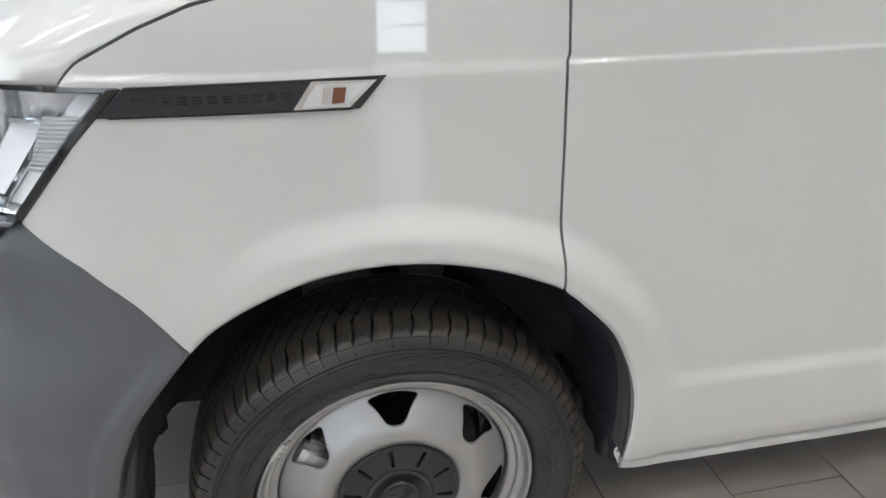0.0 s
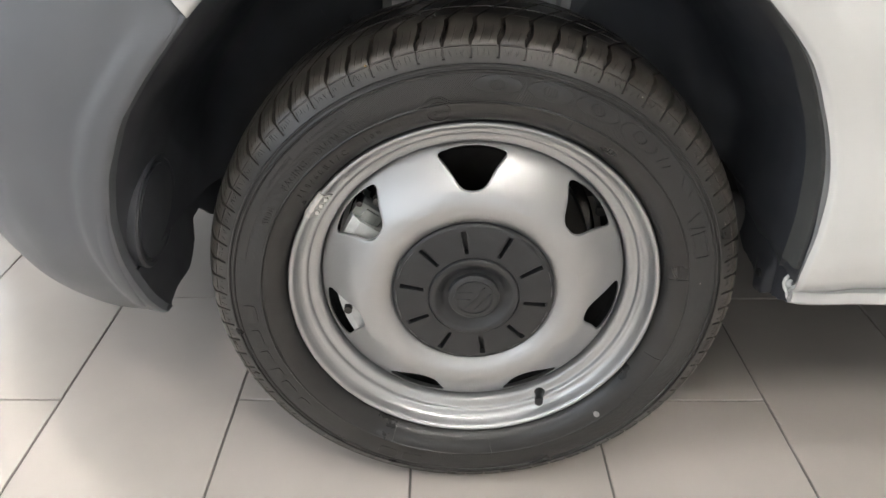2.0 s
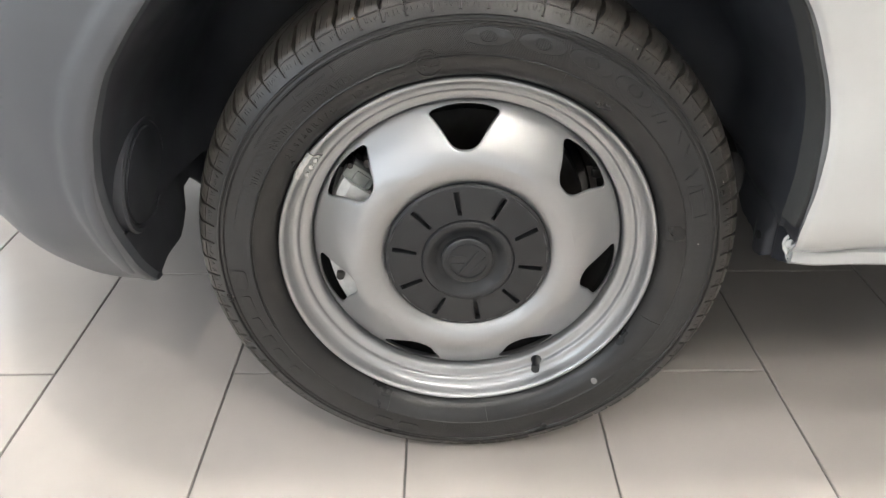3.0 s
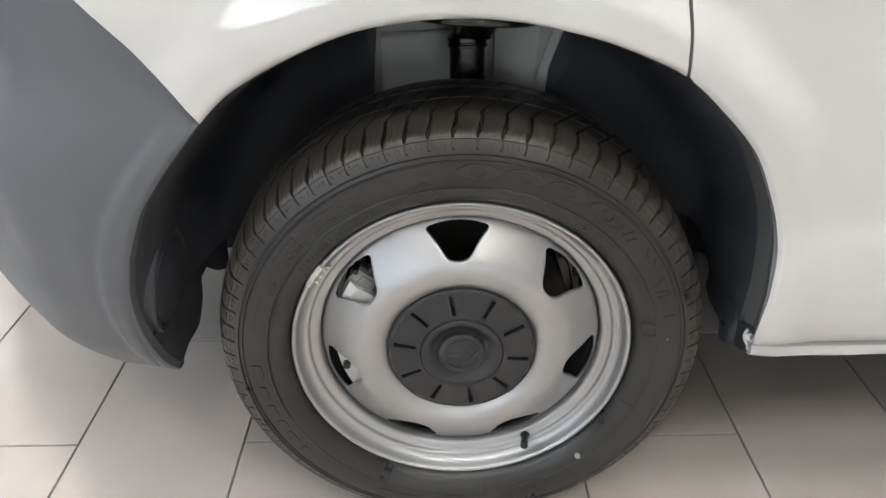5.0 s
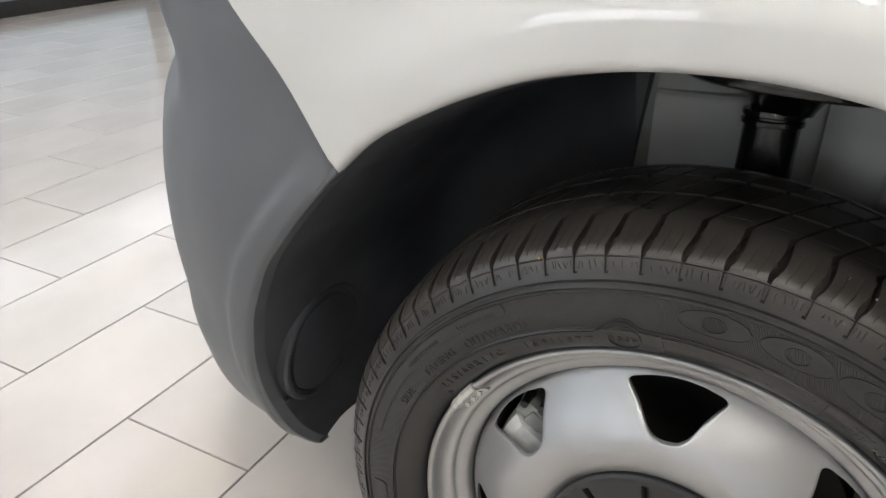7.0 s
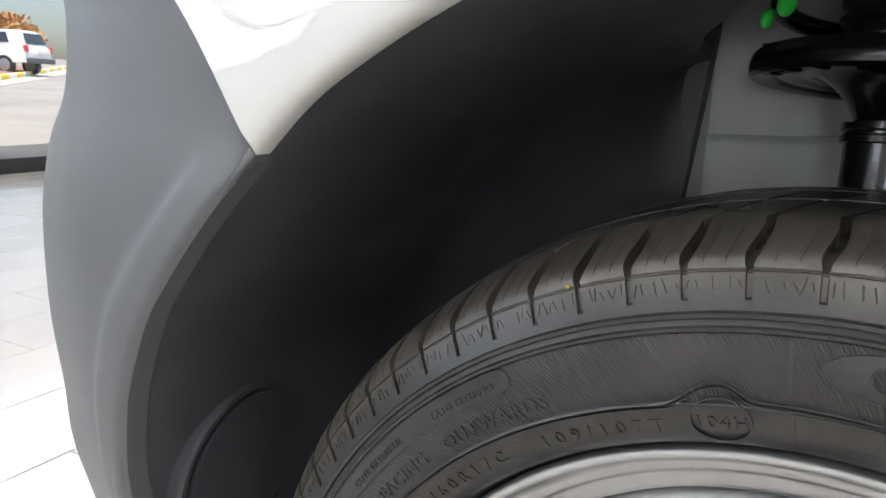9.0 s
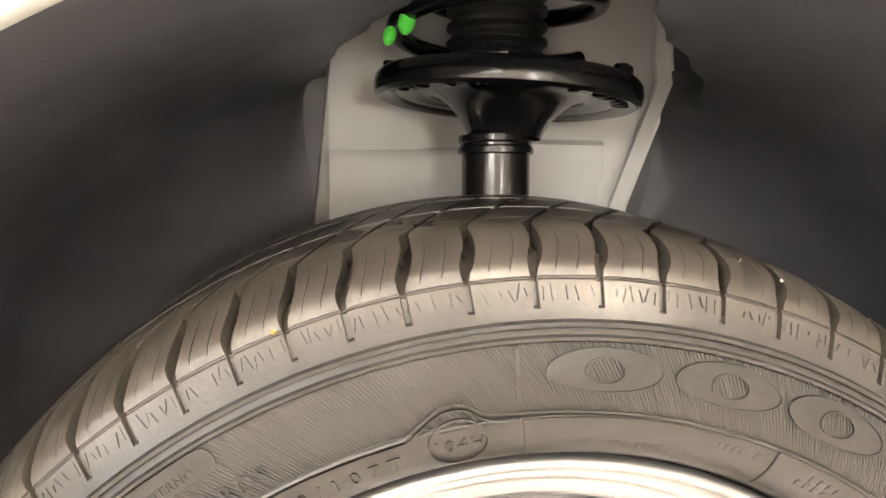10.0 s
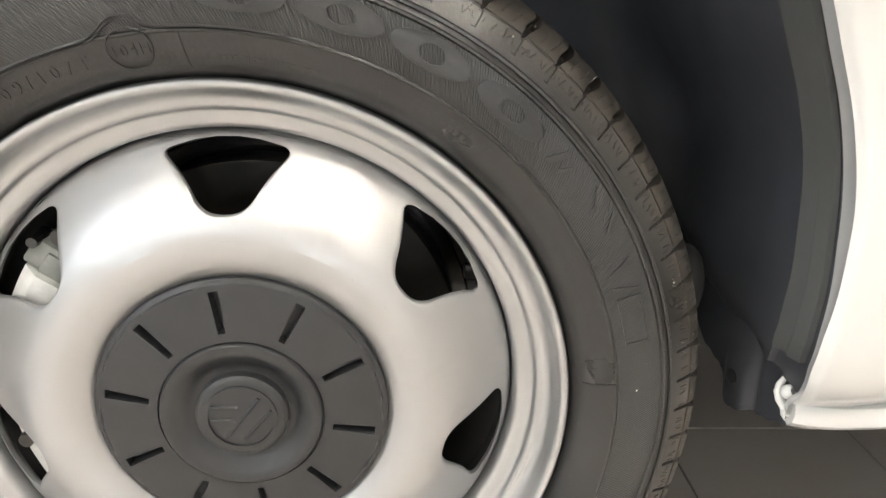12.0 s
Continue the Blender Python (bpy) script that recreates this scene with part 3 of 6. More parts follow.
# black bezel along the rear and lower edge
bm = bmesh.new()
pts = [(SL0 + (0.091 - SL0) * i / 24) for i in range(25)]
rows = []
for w_, ins in [(-0.001, 0.008), (-0.001, -0.001), (0.002, -0.003), (0.010, -0.003), (0.012, -0.001), (0.012, 0.02)]:
    row = []
    for s in pts:
        x = XN - s
        z = lamp_low(s)
        nx_, nz_ = -0.721, 0.693
        xx, zz = x + nx_ * w_, min(z + nz_ * w_, 1.0285)
        row.append((*plan(XN - xx, side_off(xx, zz) + ins), zz))
    rows.append(row)
add_grid(bm, rows)
rows = []
for w_, ins in [(-0.001, 0.008), (-0.001, 0.000), (0.002, -0.001), (0.004, 0.001), (0.004, 0.02)]:
    rows.append([(*plan(s, shelf_in(s) - 0.003 + ins), lamp_low(s) + w_) for s in [0.089 + (SL1 - 0.089) * i / 80 for i in range(81)]])
add_grid(bm, rows)
rows = []
for w_, ins in [(0.001, 0.006), (0.001, -0.001), (-0.004, -0.002), (-0.006, 0.001), (-0.006, 0.02)]:
    rows.append([(*plan(s, side_off(XN - s, lamp_top(s)) + ins), lamp_top(s) + w_) for s in [SL0 + 0.002 + (SL1 - SL0) * i / 40 for i in range(41)]])
add_grid(bm, rows)
part("bezel", bm, GLOSS_BLACK, lamp, "glossy black bezel")
# chrome bar between the main lens and the fluted lower lens, with a black line under it
def bar_z(s):
    return lerp_table([(0.05, 0.8715), (0.10, 0.8712), (0.20, 0.868), (0.30, 0.866), (0.37, 0.866), (0.50, 0.867), (0.63, 0.872)], s)


for name, mat, label, prof in [("chrome_bar", CHROME, "chrome bar", [(0.004, 0.045), (0.004, 0.006), (0.008, 0.003), (0.013, 0.006), (0.013, 0.045)]),
                               ("black_line", GLOSS_BLACK, "glossy black line", [(-0.003, 0.045), (-0.003, 0.000), (0.000, -0.002), (0.0035, 0.002), (0.0035, 0.045)])]:
    bm = bmesh.new()
    add_grid(bm, [[(*plan(s, side_off(XN - s, bar_z(s)) + ins), bar_z(s) + dz) for s in [0.088 + (SL1 - 0.088) * i / 40 for i in range(41)]] for dz, ins in prof])
    part(name, bm, mat, lamp, label)
bm = bmesh.new()
rows = []
for k in range(5):
    row = []
    for i in range(361):
        s = 0.112 + 0.500 * i / 360
        lo, hi = lamp_low(s) + 0.003, bar_z(s) - 0.003
        v = k / 4
        o = (shelf_in(s) + 0.001) * (1 - v) + (side_off(XN - s, hi) + 0.008) * v - 0.006 * math.sin(math.pi * v)
        row.append((*plan(s, o + 0.0012 * math.sin(i * 1.4)), lo + (hi - lo) * v))
    rows.append(row)
add_grid(bm, rows)
part("fluted_lens", bm, FLUTED, lamp, "fluted clear turn-signal lens").visible_shadow = False
# bright facets beside the slanting edge
def slant_plate(name, w0, w1, z0, z1, inset, mat, label):
    bm = bmesh.new()
    rows = []
    for k in range(9):
        z = z0 + (z1 - z0) * k / 8
        xe = -0.471 + (z - 0.8705) * 0.152 / 0.158
        rows.append([(*plan(XN - (xe - w0 - (w1 - w0) * i / 6), side_off(XN, z) + inset + 0.006 * (i / 6)), z) for i in range(7)])
    add_grid(bm, rows)
    edge_return(bm, (0.0, 0.010, 0.0))
    return part(name, bm, mat, lamp, label, smooth=False)


slant_plate("slant_facet", 0.013, 0.040, 0.890, 1.022, 0.012, FACET, "bright silvered facet along the slanting edge")
slant_plate("slant_facet", 0.042, 0.046, 0.885, 1.000, 0.010, CHROME, "narrow chrome edge")
slant_plate("box_facet", 0.060, 0.115, 0.895, 0.985, 0.026, FACET, "pale silvered box facet")
slant_plate("box_edge", 0.058, 0.118, 0.985, 0.990, 0.018, CHROME, "chrome edge of the box facet")
# reflector bowls and the ribbed side reflector
for s, z, r in [(0.22, 0.948, 0.040), (0.36, 0.955, 0.040)]:
    bm = bmesh.new()
    x, y = plan(s, 0.085)
    a = heading(s)
    m = Matrix.Translation((x, y, z)) @ Matrix.Rotation(-a * 0.7, 4, "Z")
    prof = [(r, -0.022), (r * 0.97, -0.026), (r * 0.93, -0.022), (r * 0.8, 0.0), (r * 0.55, 0.018), (r * 0.25, 0.028), (0.001, 0.03)]
    revolve(bm, prof, 40)
    bmesh.ops.transform(bm, matrix=m, verts=bm.verts)
    part("reflector_bowl", bm, CHROME, lamp, "round silvered reflector bowl")
    bm = bmesh.new()
    bmesh.ops.create_uvsphere(bm, u_segments=16, v_segments=10, radius=0.011, matrix=m @ pose(0, 0.006, 0))
    part("bulb", bm, FLUTED, lamp)
bm = bmesh.new()
rows = []
for k in range(41):
    v = k / 40
    row = []
    for i in range(9):
        u = i / 8
        s = -0.012 + 0.05 * u + (1 - v) * 0.036
        z = 0.930 + 0.065 * v
        row.append((*plan(s, side_off(XN - s, z) + 0.007 + 0.0016 * math.sin(k * 1.9)), z))
    rows.append(row)
add_grid(bm, rows)
edge_return(bm, (0, 0.012, 0))
part("ribbed_reflector", bm, FLUTED, lamp, "ribbed clear side reflector")
bm = bmesh.new()
box(bm, (-0.002, -0.001, -0.006), (0.002, 0.001, 0.006))
bmesh.ops.transform(bm, matrix=Matrix.Translation((*plan(0.048, side_off(XN - 0.048, 0.915) + 0.018), 0.915)), verts=bm.verts)
part("red_mark", bm, RED_MARK, lamp)

# --- trim strip with repeater lamp on the fender
strip = new("fender_trim_strip")
strip.parent = van
tagged(strip, "black trim strip with raised marks and a side repeater")


def patch(bm, poly, off, thick, nu=30):
    """A slab with four corners (x, z), laid on the fender's side."""
    (a, b, c, d) = [np.array(p) for p in poly]
    front, back = [], []
    for k in range(7):
        v = k / 6
        p, q = a + (d - a) * v, b + (c - b) * v
        r1, r2 = [], []
        for i in range(nu + 1):
            x, z = p + (q - p) * (i / nu)
            r1.append(side(x, z, -off - thick))
            r2.append(side(x, z, -off))
        front.append(r1)
        back.append(r2)
    add_grid(bm, front)
    per = lambda g: g[0][:-1] + [r[-1] for r in g[:-1]] + g[-1][:0:-1] + [r[0] for r in g[:0:-1]]
    add_grid(bm, [per(front), per(back)], close=True)
    bmesh.ops.remove_doubles(bm, verts=bm.verts, dist=0.00005)


bm = bmesh.new()
patch(bm, [(-0.3490, 0.9955), (-0.052, 1.0005), (-0.019, 1.0395), (-0.3150, 1.0305)], 0.0005, 0.0028)
part("strip_body", bm, STRIP_BLACK, strip)
bm = bmesh.new()
patch(bm, [(-0.337, 0.9950), (-0.062, 1.0000), (-0.058, 1.0020), (-0.336, 0.9970)], 0.0036, 0.0012)
part("strip_edge", bm, GLOSS_BLACK, strip, "glossy lower edge")
bm = bmesh.new()
patch(bm, [(-0.318, 1.0288), (-0.032, 1.0372), (-0.022, 1.0395), (-0.313, 1.0308)], 0.0036, 0.0012)
part("strip_edge", bm, GLOSS_BLACK, strip, "glossy upper edge")
# eleven raised marks in a row
for k in range(11):
    x = -0.309 + 0.0166 * k
    zb = 1.0095 + 0.004 * k / 11
    for z0 in (zb, zb + 0.0036, zb + 0.0072):
        bm = bmesh.new()
        patch(bm, [(x, z0), (x + 0.0110, z0), (x + 0.0110, z0 + 0.0013), (x, z0 + 0.0013)], 0.0033, 0.0006, 2)
        part("raised_mark", bm, MARK_BLACK, strip)
rep = part("repeater", (lambda b: (patch(b, [(-0.131, 1.0010), (-0.064, 1.0030), (-0.031, 1.0350), (-0.108, 1.0345)], 0.0034, 0.0012), b)[1])(bmesh.new()), CHROME, strip, "chrome-framed clear side repeater")
bm = bmesh.new()
patch(bm, [(-0.120, 1.0045), (-0.068, 1.0060), (-0.043, 1.0315), (-0.102, 1.0310)], 0.0049, 0.002)
part("repeater_lens", bm, FLUTED, rep, "clear lens")
bm = bmesh.new()
patch(bm, [(-0.086, 1.0085), (-0.071, 1.0090), (-0.068, 1.0275), (-0.083, 1.0275)], 0.0066, 0.0016)
part("amber_bulb", bm, ORANGE, rep, "amber bulb behind the lens")
bm = bmesh.new()
patch(bm, [(-0.098, 1.0085), (-0.088, 1.0085), (-0.085, 1.0280), (-0.095, 1.0280)], 0.0067, 0.0012)
part("reflector_edge", bm, CHROME, rep)

# --- bonnet and the plain rest of the shell
def bonnet_front(t):
    s = 0.006 + (S2 - 0.006) * t
    return Vector((*plan(s, 0.040 + 0.02 * smooth(t * 3)), lamp_top(s) + 0.0045 - 0.004 * smooth(1 - t * 30)))


def bonnet_rear(t):
    p = Vector(side(0.215, lerp_table(HOOD_LINE, 0.215)))
    return Vector((0.215 - 0.10 * math.sin(t * math.pi / 2), p.y + (YC - p.y) * t, p.z + 0.06 * (1 - (1 - t) ** 2)))


bm = bmesh.new()
rows = []
for k in range(33):
    t = (k / 32) ** 1.4
    row = []
    for i in range(41):
        u = i / 40
        x = -0.385 + (0.215 + 0.385) * u
        p = Vector(side(x, lerp_table(HOOD_LINE, x) + 0.0005)) + Vector((0.003, 0.004, 0.0025)) * (1 - min(1, t * 8))
        q = p + (bonnet_front(t) - bonnet_front(0)) * (1 - u) + (bonnet_rear(t) - bonnet_rear(0)) * u
        q.z += 0.05 * math.sin(math.pi * u) * (1 - (1 - t) ** 3)
        row.append(q)
    rows.append(row)
add_grid(bm, rows)
edge_return(bm, lambda c: (0.002, 0.006, -0.008))
part("bonnet", bm, PAINT, van, "white painted bonnet", sharp=60)
bm = bmesh.new()
add_grid(bm, [[Vector((p.x, 2 * YC - p.y, p.z)) for p in row] for row in rows[::2]], flip=True)
part("bonnet", bm, PAINT, van, "white painted bonnet, far half", sharp=60)

bm = bmesh.new()
tube(bm, [Vector(side(x, lerp_table(HOOD_LINE, x))) + Vector((0.001, 0.0035, 0.001)) for x in [-0.385 + 0.6 * i / 60 for i in range(61)]], 0.0034, 6)
part("shut_line_seal", bm, BLACK_PLASTIC, van, "black rubber seal in the bonnet's shut line")

bm = bmesh.new()
rows = []
for k in range(5):
    rows.append([(*plan(0.645 + (S2 - 0.645) * i / 24, 0.05 + 0.02 * (k % 2)), 0.893 + 0.114 * k / 4) for i in range(25)])
add_grid(bm, rows)
part("grille", bm, BLACK_PLASTIC, van, "black ribbed radiator grille")


def mirror(p):
    return (p[0], 2 * YC - p[1], p[2])


# cab and load space above and behind the panels that the camera passes
bm = bmesh.new()
sect = []
for x, ztop in [(1.285, 1.95), (1.6, 1.96), (3.0, 1.965), (3.95, 1.955), (4.06, 1.90)]:
    pr = [(Y0 + 0.034, 0.340), (Y0 - 0.004, 0.42), (Y0 + 0.004, 0.55), (Y0 + 0.012, 0.75), (Y0 + 0.027, 1.06), (Y0 + 0.055, 1.29), (Y0 + 0.11, 1.7), (Y0 + 0.17, ztop - 0.09), (Y0 + 0.28, ztop - 0.02), (YC, ztop)]
    pr = pr + [(2 * YC - y, z) for y, z in pr[-2::-1]]
    sect.append([(x, y, z) for y, z in pr])
add_grid(bm, sect)
bm.faces.new([bm.verts.new(p) for p in sect[-1]])
part("load_body", bm, PAINT, van, "white painted load body", sharp=50)
bm = bmesh.new()
rows = []
for k in range(9):
    v = k / 8
    x0, z0 = 0.10 + 0.86 * v, 1.20 + 0.67 * v
    hw = (YC - Y0) - 0.05 - 0.13 * v
    rows.append([(x0 + 0.16 * (abs(j - 10) / 10) ** 2.2, YC + hw * (j - 10) / 10, z0) for j in range(21)])
add_grid(bm, rows)
edge_return(bm, (0.02, 0, -0.01))
part("windscreen", bm, CAR_GLASS, van, "dark windscreen glass")
bm = bmesh.new()
rows = []
for k in range(7):
    x = 0.95 + 0.335 * k / 6
    hw = (YC - Y0) - 0.17
    zt = 1.87 + 0.08 * smooth(k / 6)
    rows.append([(x + 0.16 * (abs(j - 10) / 10) ** 2.2 * (1 - k / 6), YC + hw * (j - 10) / 10, zt - 0.07 * (abs(j - 10) / 10) ** 4) for j in range(21)])
add_grid(bm, rows)
part("cab_roof", bm, PAINT, van)
for sgn in (0, 1):
    f = (lambda p: p) if not sgn else mirror
    bm = bmesh.new()
    poly = [(0.25, 1.29), (1.28, 1.29), (1.28, 1.80), (0.88, 1.80)]
    vs = [bm.verts.new(f((x, Y0 + 0.05 + (z - 1.25) * 0.15, z))) for x, z in poly]
    bm.faces.new(vs)
    bmesh.ops.solidify(bm, geom=bm.faces[:], thickness=0.004)
    part("side_window", bm, CAR_GLASS, van, "dark side window glass")
    bm = bmesh.new()
    tube(bm, [f((0.18, Y0 + 0.05, 1.17)), f((0.52, Y0 + 0.07, 1.46)), f((0.90, Y0 + 0.12, 1.80)), f((1.29, Y0 + 0.15, 1.88))], 0.035, 8)
    part("pillar", bm, PAINT, van)
# far side, plainly closed
bm = bmesh.new()
rows = []
for z in [0.335, 0.42, 0.53, 0.75, 1.0, 1.15]:
    rows.append([mirror((x, Y0 + max(0.0, side_off(0.5, z)) + 0.1 * smooth((-x - 0.1) / 0.5), z)) for x in [-0.45, -0.2, 0.0, 0.4, 0.8, 1.285]])
add_grid(bm, rows)
part("far_panel", bm, PAINT, van)
bm = bmesh.new()
rows = []
for o, z in PROFILE[::3]:
    rows.append([mirror(p) for p in bumper_row(o, z)[::3]])
add_grid(bm, rows)
part("front_bumper", bm, GREY_PLASTIC, van, "dark grey plastic bumper, far half")
bm = bmesh.new()
box(bm, (-0.70, 0.42, 0.26), (4.0, YC * 2 - 0.1, 0.40))
box(bm, (0.40, 0.03, 0.335), (4.0, 0.419, 0.45))
part("underbody", bm, UNDER, van, "dark underbody floor")
bm = bmesh.new()
box(bm, (-0.43, 0.45, 0.40), (0.42, YC * 2 - 0.48, 0.98))
part("engine_bay", bm, UNDER, van, "dark engine bay behind the wheel housing")

# ---------------------------------------------------------------- wheel housing
well = new("wheel_arch_liner")
well.parent = van
tagged(well, "matt black moulded wheel arch liner")
ARCH_SKIP = [p for p in ARCH if p[0] > -0.284]
BUMPER_EDGE = spline_table([(x, z) for z, x in BUMPER_ARCH if 0.30 < z < 0.69], 5)
FRONT_LINE = [p for p in BUMPER_EDGE if p[1] > 0.366] + [p for p in ARCH_SKIP if p[0] < -0.05]
TOP_LINE = [p for p in ARCH_SKIP if -0.06 < p[0] < 0.07]
REAR_LINE = [p for p in ARCH_SKIP if p[0] > 0.06]
OPEN_L = [(0.5, -0.134), (0.642, -0.124), (0.793, -0.108)]
OPEN_R = [(0.5, 0.125), (0.643, 0.139), (0.696, 0.157), (0.749, 0.176), (0.771, 0.172), (0.84, 0.170)]
BUMPER_OFF = sorted((float(z), float(o)) for o, z in PROFILE if z > 0.2365)


def inward(line, i, d):
    """Point i of the line, moved d towards the wheel."""
    p = line[i]
    t = line[min(i + 2, len(line) - 1)] - line[max(i - 2, 0)]
    n = np.array((t[1], -t[0])) / np.linalg.norm(t)
    return p + n * d


def edge_y(x, z):
    """Where the outer panel's turned-in edge ends."""
    if x < -0.285:
        return Y0 + lerp_table(BUMPER_OFF, z) + 0.010
    return side(x, z)[1] + (0.0095 if x < 0.2 else door_return(z)[1] - 0.003)


# fillet from the arch into the inner wall
FILLET = [(0.20, 0.026), (0.225, 0.030), (0.25, 0.039), (0.27, 0.052), (0.285, 0.072), (0.294, 0.100), (0.298, 0.135), (0.300, 0.19)]


def liner_sheet(line, profile, low, inner=True):
    rows = []
    for k, (rel, y, d0) in enumerate(profile + [(0, y, d) for y, d in FILLET if inner]):
        row = []
        for i in range(len(line)):
            p, d = line[i], d0
            yy = edge_y(*p) + y if rel else max(y, edge_y(*p) + 0.03 + 0.004 * k)
            gap = (-0.135 - p[0]) if p[0] < 0 else (p[0] - 0.168)
            if rel == 2:
                d = d0 - door_return(p[1])[0]
            elif rel == 0 and p[0] > 0:
                d = d0 - 0.017 * (1 - smooth((p[1] - 0.50) / 0.12)) * (k > 5 and d0 < 0.03)
            q = inward(line, i, d if d < 0.03 or not inner else 0.03 + (d - 0.03) * smooth(gap / 0.07))
            z = max(q[1], low(yy))
            x = q[0]
            if inner:
                f = smooth((yy - 0.05) / 0.20)
                lim = (-0.05 + (lerp_table(OPEN_L, z) + 0.05) * f) if p[0] < 0 else (0.06 + (lerp_table(OPEN_R, z) - 0.06) * f)
                x = min(x, lim) if p[0] < 0 else max(x, lim)
            row.append((x, yy, z))
        rows.append(row)
    bm = bmesh.new()
    add_grid(bm, rows)
    bmesh.ops.remove_doubles(bm, verts=bm.verts, dist=0.00005)
    return bm


bm = liner_sheet(FRONT_LINE, [(1, 0.0, -0.001), (1, 0.004, 0.001), (1, 0.012, 0.003), (1, 0.020, 0.006), (0, 0.0, 0.009), (0, 0.05, 0.012), (0, 0.10, 0.015), (0, 0.15, 0.019)], lambda y: 0.367)
part("front_liner", bm, LINER, well, sharp=50)
bm = liner_sheet(TOP_LINE, [(1, 0.0, -0.001), (1, 0.004, 0.001), (1, 0.012, 0.003), (1, 0.020, 0.004), (1, 0.030, 0.002)], lambda y: 0.3, False)
part("liner_lip", bm, LINER, well, sharp=50)
bm = liner_sheet(REAR_LINE, [(2, 0.000, -0.0015), (2, 0.001, -0.0050), (2, 0.009, -0.0055), (2, 0.030, -0.0050), (2, 0.042, -0.0025), (2, 0.0450, 0.0015),
                             (0, 0.050, 0.011), (0, 0.075, 0.015), (0, 0.12, 0.020), (0, 0.16, 0.023)],
                 lambda y: lerp_table([(-0.1, 0.334), (-0.005, 0.341), (0.02, 0.385), (0.08, 0.385), (0.11, 0.395), (0.16, 0.425), (0.3, 0.445)], y))
part("rear_liner", bm, LINER, well, sharp=40)
RIM_LINE = [p for p in REAR_LINE if p[1] > 0.395 and p[0] > 0.16]
for rib in ([(2, 0.0140, -0.0050), (2, 0.0150, -0.0010), (2, 0.0255, 0.0020), (2, 0.0265, 0.0012), (2, 0.0272, -0.0045)],
            [(2, 0.0280, -0.0045), (2, 0.0286, 0.0003), (2, 0.0420, 0.0038), (2, 0.0432, 0.0030), (2, 0.0440, -0.0020)]):
    part("liner_rib", liner_sheet(RIM_LINE, rib, lambda y: 0.395, False), LINER_RIM, well, "smooth grey moulded rib", sharp=40)
# rounded bead along the bumper's arch, turned in towards the wheel and running out at the fender
edge_line = [p for p in BUMPER_EDGE if p[1] > 0.300]
bm = bmesh.new()
rows = []
for y, d in [(-0.0092, -0.0180), (-0.0106, -0.0150), (-0.0117, -0.0115), (-0.0124, -0.0080), (-0.0124, -0.0045), (-0.0114, -0.0018), (-0.0092, 0.0), (-0.006, 0.0008), (-0.002, 0.0014), (0.003, 0.0020), (0.0048, 0.0022), (0.0058, 0.0015), (0.0060, -0.002)]:
    row = []
    for i, p in enumerate(edge_line):
        w = 0.10 + 0.90 * smooth((0.690 - p[1]) / 0.16)
        lip = smooth((0.70 - p[1]) / 0.05)
        q = inward(edge_line, i, d * (0.25 + 0.75 * w))
        row.append((q[0], edge_y(*p) + (-0.010 + (y + 0.010) * lip if y < -0.010 else y * (w if y > 0 else 1.0)), q[1]))
    rows.append(row)
add_grid(bm, rows)
part("arch_flange", bm, GREY_PLASTIC, bumper, sharp=60)


# loose lower flap of the front part
def flap_low(y):
    z_out = min((z for o, z in PROFILE if z < 0.45), key=lambda z: abs(Y0 + lerp_table(BUMPER_OFF, z) + 0.006 - y))
    z_in = lerp_table([(0.058, 0.281), (0.085, 0.287), (0.14, 0.285), (0.165, 0.293), (0.185, 0.307), (0.194, 0.338), (0.222, 0.341), (0.272, 0.302), (0.318, 0.276), (0.330, 0.270), (0.334, 0.290), (0.338, 0.318), (0.345, 0.366)], y)
    return max(0.277, float(z_out)) if y < 0.058 else z_in


bm = bmesh.new()
rows = []
for k in range(13):
    row = []
    for i in range(120):
        y = -0.012 + 0.354 * i / 119
        lo = flap_low(y)
        z = lo + (0.374 - lo) * k / 12
        xa = lerp_table(BUMPER_ARCH, z) + 0.0055
        row.append((xa + (-0.4095 - xa) * smooth((y + 0.005) / 0.06) + 0.0012 * math.sin(y * 60) * (y > 0.1), y, z))
    rows.append(row)
add_grid(bm, rows)
edge_return(bm, (-0.004, 0.0, 0.0))
part("liner_flap", bm, LINER, well, "loose lower flap with a hooked corner", sharp=50)
bm = bmesh.new()
box(bm, (-0.440, 0.335, 0.348), (-0.400, 0.47, 0.372), bevel=0.006)
part("cross_duct", bm, LINER_RIM, well)
# inner walls of the housing, on both sides of the suspension opening
bm = bmesh.new()
rows = []
for k in range(15):
    z = 0.37 + (0.84 - 0.37) * k / 14
    xl = -0.46
    xr = lerp_table(OPEN_L, z)
    rows.append([(xl + (xr - xl) * i / 12, 0.3006, z) for i in range(13)])
add_grid(bm, rows)
edge_return(bm, (0, 0.03, 0))
part("inner_wall", bm, LINER, well)
bm = bmesh.new()
rows = []
for k in range(15):
    z = 0.36 + (0.84 - 0.36) * k / 14
    xl = lerp_table(OPEN_R, z)
    rows.append([(xl + (0.44 - xl) * i / 12, 0.3006, z) for i in range(13)])
add_grid(bm, rows)
edge_return(bm, (0, 0.03, 0))
part("inner_wall", bm, LINER, well)
